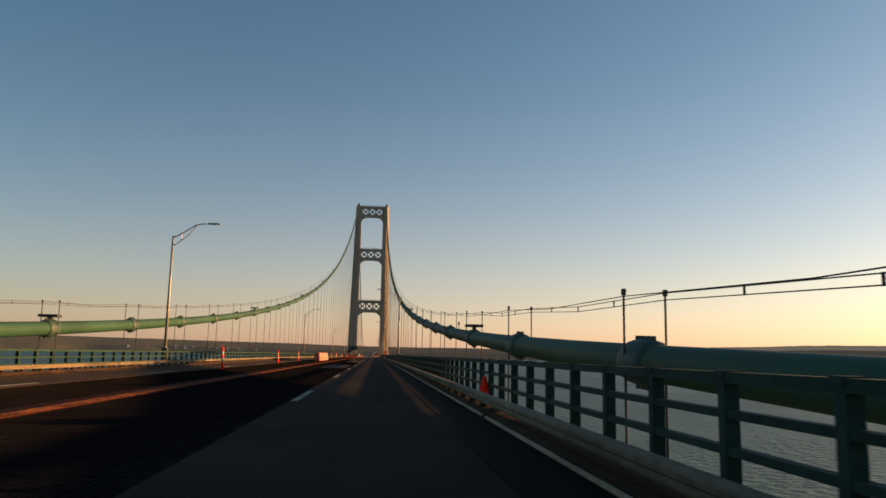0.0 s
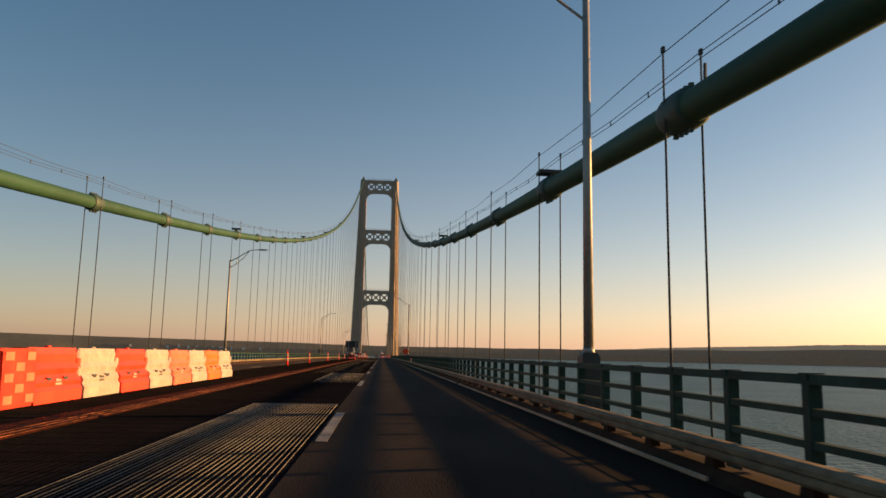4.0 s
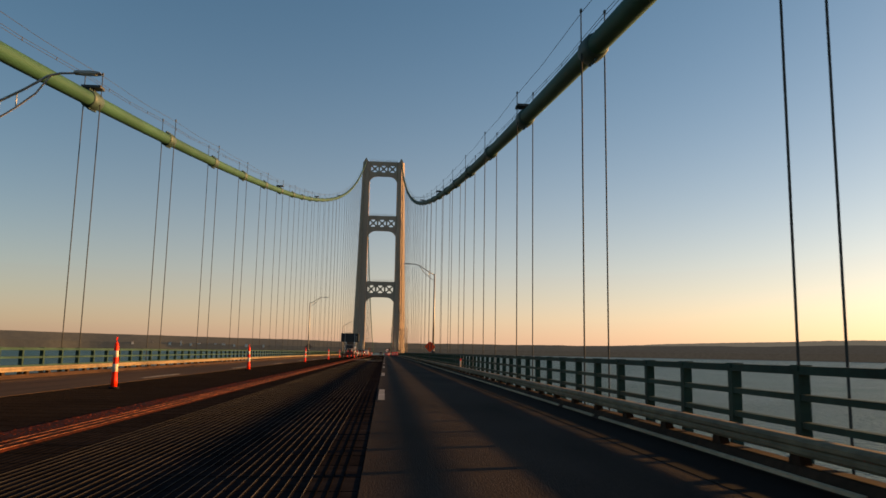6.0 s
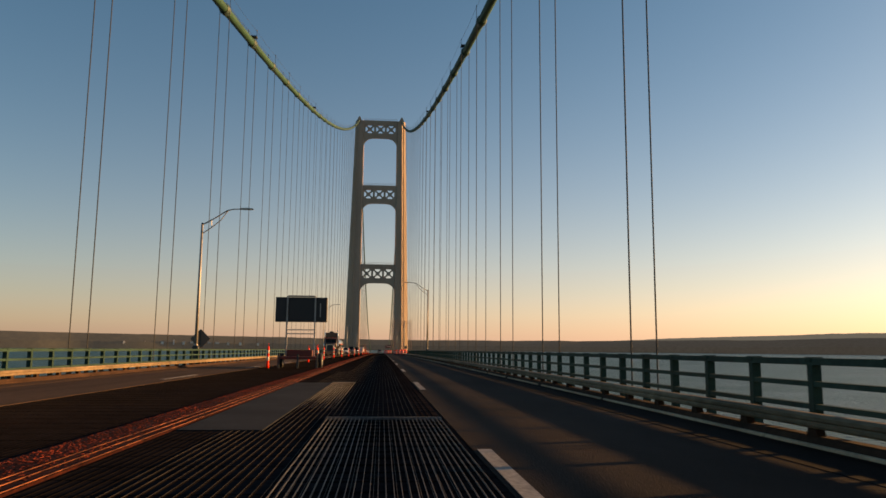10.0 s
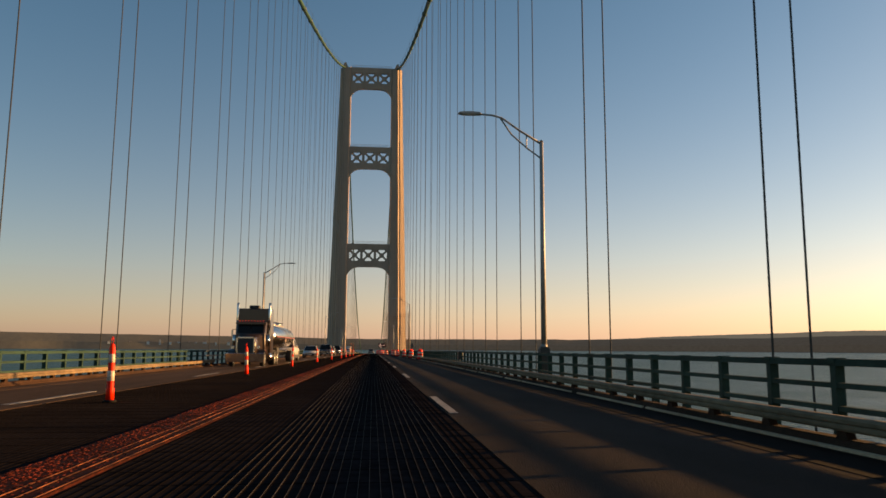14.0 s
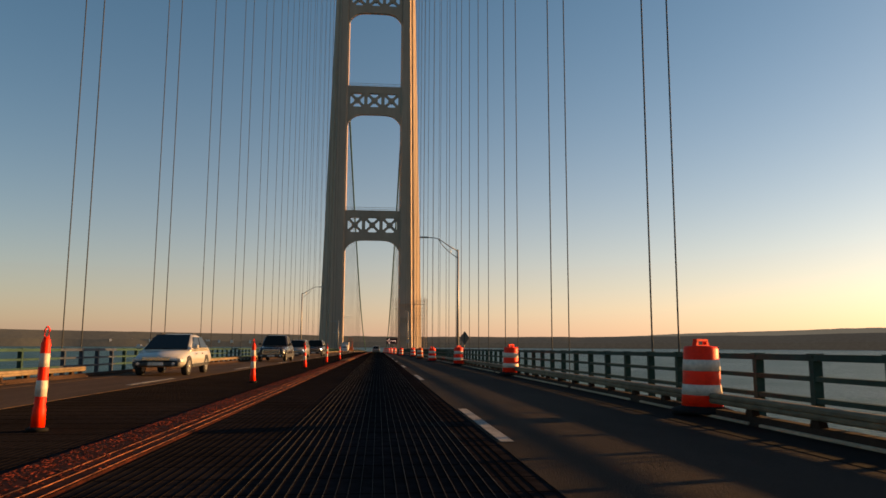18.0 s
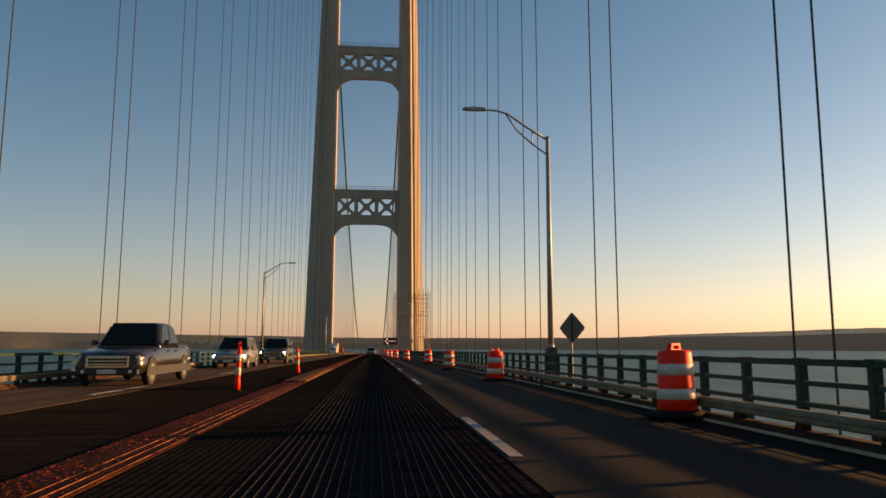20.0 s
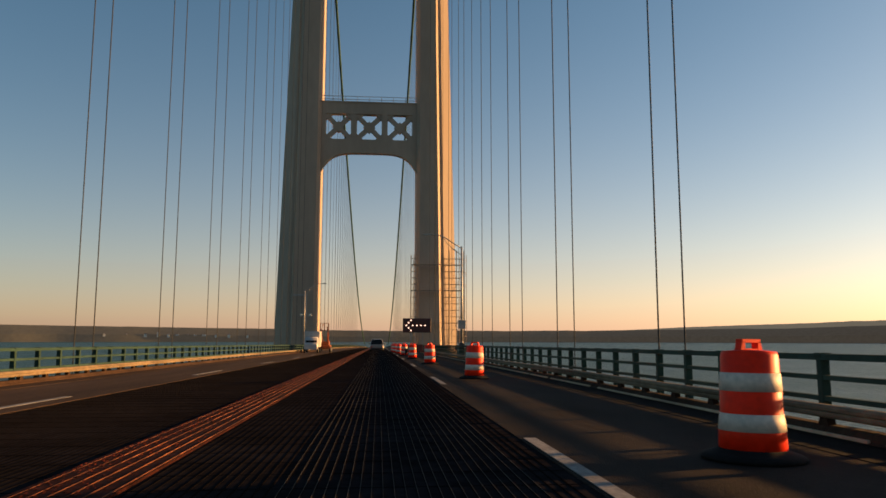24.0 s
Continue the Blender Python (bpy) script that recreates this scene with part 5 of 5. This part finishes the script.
# doorway and signal pole at the tower's other leg
g = thing("signal_pole", pose(-9.6, TOWER_Y - 5.2, zd(574)), "grey pole with small lamps at the foot of the tower", "signal pole")
bm = bmesh.new()
tube(bm, [(0, 0, -0.2), (0, 0, 9.0)], [0.13, 0.10], 8)
pole = part("pole", bm, GALV, g)
bm = bmesh.new()
box(bm, -2.2, 0.12, -0.12, 0.12, 8.7, 8.95)
part("arm", bm, GALV, pole)
bm = bmesh.new()
tube(bm, [(-0.75, -0.1, 5.5), (0.75, -0.1, 5.5)], 0.04, 6)
part("lamp_bracket", bm, GALV, pole)
for dx in (-0.7, 0.7):
    bm = bmesh.new()
    box(bm, dx - 0.2, dx + 0.2, -0.3, 0.02, 5.45, 5.85)
    part("lamp", bm, HEADLAMP_OFF, pole, bevel=0.04)

# flat plates on some cable bands
for sx in (1, -1):
    for n in (43, 37 if sx > 0 else 38, 33, 28, 24, 19):
        y = HANG0 - n * P
        g = thing("band_platform", pose(sx * CX, y, cable_z(y)), "small dark flat platform on top of a cable band", "platform", "band platforms")
        bm = bmesh.new()
        box(bm, -0.45, 0.45, -0.28, 0.28, 0.54, 0.67)
        part("plate", bm, DARK_STEEL, g, bevel=0.01)
        bm = bmesh.new()
        box(bm, -0.09, 0.09, -0.09, 0.09, 0.40, 0.55)
        part("stub", bm, DARK_STEEL, g)

# small lamp and rod clamped on the near cable
g = thing("cable_lamp", pose(CX + 0.40, HANG0 - 42 * P - 1.4, cable_z(HANG0 - 42 * P - 1.4)), "small red obstruction lamp on a short stem on the cable", "lamp")
bm = bmesh.new()
tube(bm, [(0, 0, 0.28), (0, 0, 0.52)], 0.025, 6)
part("stem", bm, DARK_STEEL, g)
bm = bmesh.new()
lathe(bm, [(0.05, 0.50), (0.065, 0.53), (0.065, 0.68), (0.04, 0.73)], 12)
part("lens", bm, BAR_RED, g, "dark red lens")
g = thing("cable_clamp_rod", pose(CX + 0.33, HANG0 - 38 * P - 0.3, cable_z(HANG0 - 38 * P)), "short dark rod standing on a cable band", "clamp")
bm = bmesh.new()
tube(bm, [(0, 0, 0.3), (0.04, 0.05, 0.95)], 0.035, 6)
part("rod", bm, DARK_STEEL, g)

# ---------------- far town on the shore ----------------
HOUSE = material("pale_far_wall", (0.62, 0.60, 0.55), 0.8, grain=0.1, scale=0.3)
ROOF = material("grey_far_roof", (0.12, 0.11, 0.10), 0.85, grain=0.15, scale=0.3)
rnd = random.Random(21)
for az, w, h in ((-19.0, 16, 8), (-17.6, 12, 7), (-16.4, 20, 9), (-15.6, 10, 24), (-14.9, 18, 8), (-14.3, 26, 10), (-13.6, 14, 8), (-13.1, 18, 9), (-12.5, 30, 9), (-11.7, 14, 8), (-10.8, 20, 10), (-9.5, 16, 8)):
    d = 4020 + rnd.uniform(-10, 10)
    foot = WATER_Z + 0.43 * float(np.interp(az, [-26, -15, -6], [82, 74, 66]))
    a = radians(az)
    g = thing("house", pose(d * math.sin(a), 300 + d * math.cos(a), foot, 0, 0, -az), "small pale house on the far shore", "house", "far houses")
    bm = bmesh.new()
    w, h = w * 0.65, h * 0.65
    box(bm, -w / 2, w / 2, -6, 14, -9, h)
    part("wall", bm, HOUSE, g)
    bm = bmesh.new()
    prism(bm, [(-7, h), (7, h), (0, h + 4)], "x", -w / 2 - 0.6, w / 2 + 0.6)
    part("roof", bm, ROOF, g)

# ---------------- side rails and kerbs ----------------
RX, RTOP = 8.15, 0.925
GATES = [(342.8, 348.2), (386.2, 391.4), (434.5, 438.9), (450.0, 456.0)]      # dark gate lengths in the left railing
GATE_BLUE = material("dark_blue_rail_paint", (0.018, 0.026, 0.045), 0.5, 0.1, grain=0.2, scale=10)
def post_mesh():
    b = bmesh.new()
    box(b, -0.062, 0.062, -0.055, 0.055, -0.25, RTOP - 0.05)
    box(b, -0.082, 0.082, -0.07, 0.07, RTOP - 0.05, RTOP + 0.012)
    return mesh_of("post", b, RAIL_GREEN)
POST = post_mesh()
BEAM_SECTION = ((7.262, 0.198), (7.246, 0.222), (7.246, 0.252), (7.262, 0.268), (7.246, 0.284), (7.246, 0.318), (7.264, 0.340), (7.300, 0.348), (7.392, 0.344), (7.412, 0.325), (7.412, 0.198))
KERB_SECTION = ((7.168, -0.2), (7.168, 0.010), (7.236, 0.030), (7.286, 0.104), (7.310, 0.115), (7.455, 0.115), (7.470, 0.100), (7.470, -0.2))
edge_rnd = random.Random(5)
for name, sx in (("kerb_right", 1), ("kerb_left", -1)):
    bm = bmesh.new()
    sweep(bm, [(sx * x, z) for x, z in KERB_SECTION], Y0, Y1)
    kerb = setting(name, bm, KERB_BROWN, "grimy brown sloped steel kerb with a thin edge, painted sunlit on the right", "kerb")
    # right edge painted pale as sunlit, with gaps where post shadows would break it
    y = 30.0
    while y < 560:
        y2 = y + edge_rnd.uniform(1.2, 6.5)
        bm = bmesh.new()
        w = edge_rnd.uniform(0.018, 0.032)
        sweep(bm, [(sx * 7.176, 0.0), (sx * 7.176, 0.040), (sx * (7.180 + w), 0.048), (sx * (7.186 + w), 0.014)], y, y2, 3)
        part("kerb_edge", bm, SUNLIT_CONCRETE if sx > 0 else KERB_BROWN, kerb, "pale concrete edge with broken sunlight put into its colour" if sx > 0 else "")
        y = y2 + (edge_rnd.uniform(0.1, 0.7) if edge_rnd.random() < 0.6 else 0.02)
    bm = bmesh.new()
    strip(bm, min(sx * 7.95, sx * 8.45), max(sx * 7.95, sx * 8.45), Y0, Y1, -0.34, -0.14)
    setting("pavement_" + name[5:], bm, KERB_BROWN, "dark steel ledge under the rail", "pavement")
    bm = bmesh.new()
    cuts = [Y0] + ([] if sx > 0 else [c for g in GATES for c in g]) + [Y1]
    for c0, c1 in zip(cuts[::2], cuts[1::2]):
        sweep(bm, [(sx * x, z) for x, z in BEAM_SECTION], c0, c1)
    beam = tagged(part("guard_beam", bm, BEAM), "long weathered tan kerb beam on short posts", "guard rail", "guard beams")
    bm = bmesh.new()
    prism(bm, [(-0.10, 0.09), (0.12, 0.09), (0.08, 0.20), (-0.06, 0.20)], "x", -0.05, 0.05)
    bp = mesh_of("beam_post", bm, KERB_BROWN)
    for n in range(9, 46):
        for j in range(8):
            y = HANG0 - n * P + j * P / 8 - 0.04
            if sx < 0 and any(a < y < b for a, b in GATES):
                continue
            ob = part("beam_post", bp, None, beam)
            ob.matrix_basis = pose(sx * 7.335, y, zd(y))
# rails, one length for each deck panel
def post_mesh_blue():
    me = POST.copy()
    me.materials.clear()
    me.materials.append(GATE_BLUE)
    return me


POST_BLUE = post_mesh_blue()
for sx in (1, -1):
    for n in range(-46, 54):
        y = HANG0 - n * P
        rail = thing("railing", pose(sx * RX, y, zd(y)), "green-painted steel bridge railing with three rails", "railing", "bridge railings")
        slope = (zd(y + P) - zd(y)) / P
        gate = [(max(a - y, 0), min(b - y, P)) for a, b in GATES if sx < 0 and a < y + P and b > y]
        cuts = sorted({0.0, P, *[c for q in gate for c in q]})
        for z0, z1, w in ((RTOP - 0.088, RTOP, 0.068), (0.568, 0.634, 0.05), (0.288, 0.354, 0.05)):
            for c0, c1 in zip(cuts, cuts[1:]):
                if c1 - c0 < 0.05:
                    continue
                blue = any(a <= (c0 + c1) / 2 <= b for a, b in gate)
                b = bmesh.new()
                box(b, -w, w, c0, c1, z0, z1)
                for v in b.verts:
                    v.co.z += v.co.y * slope
                part("rail", b, GATE_BLUE if blue else RAIL_GREEN, rail, "dark blue gate rail" if blue else "")
        for j in range(8):
            yy = (j + 0.86) * P / 8
            blue = any(a <= yy <= b for a, b in gate)
            ob = part("post", POST_BLUE if blue else POST, None, rail)
            ob.matrix_basis = pose(0, yy, slope * yy)
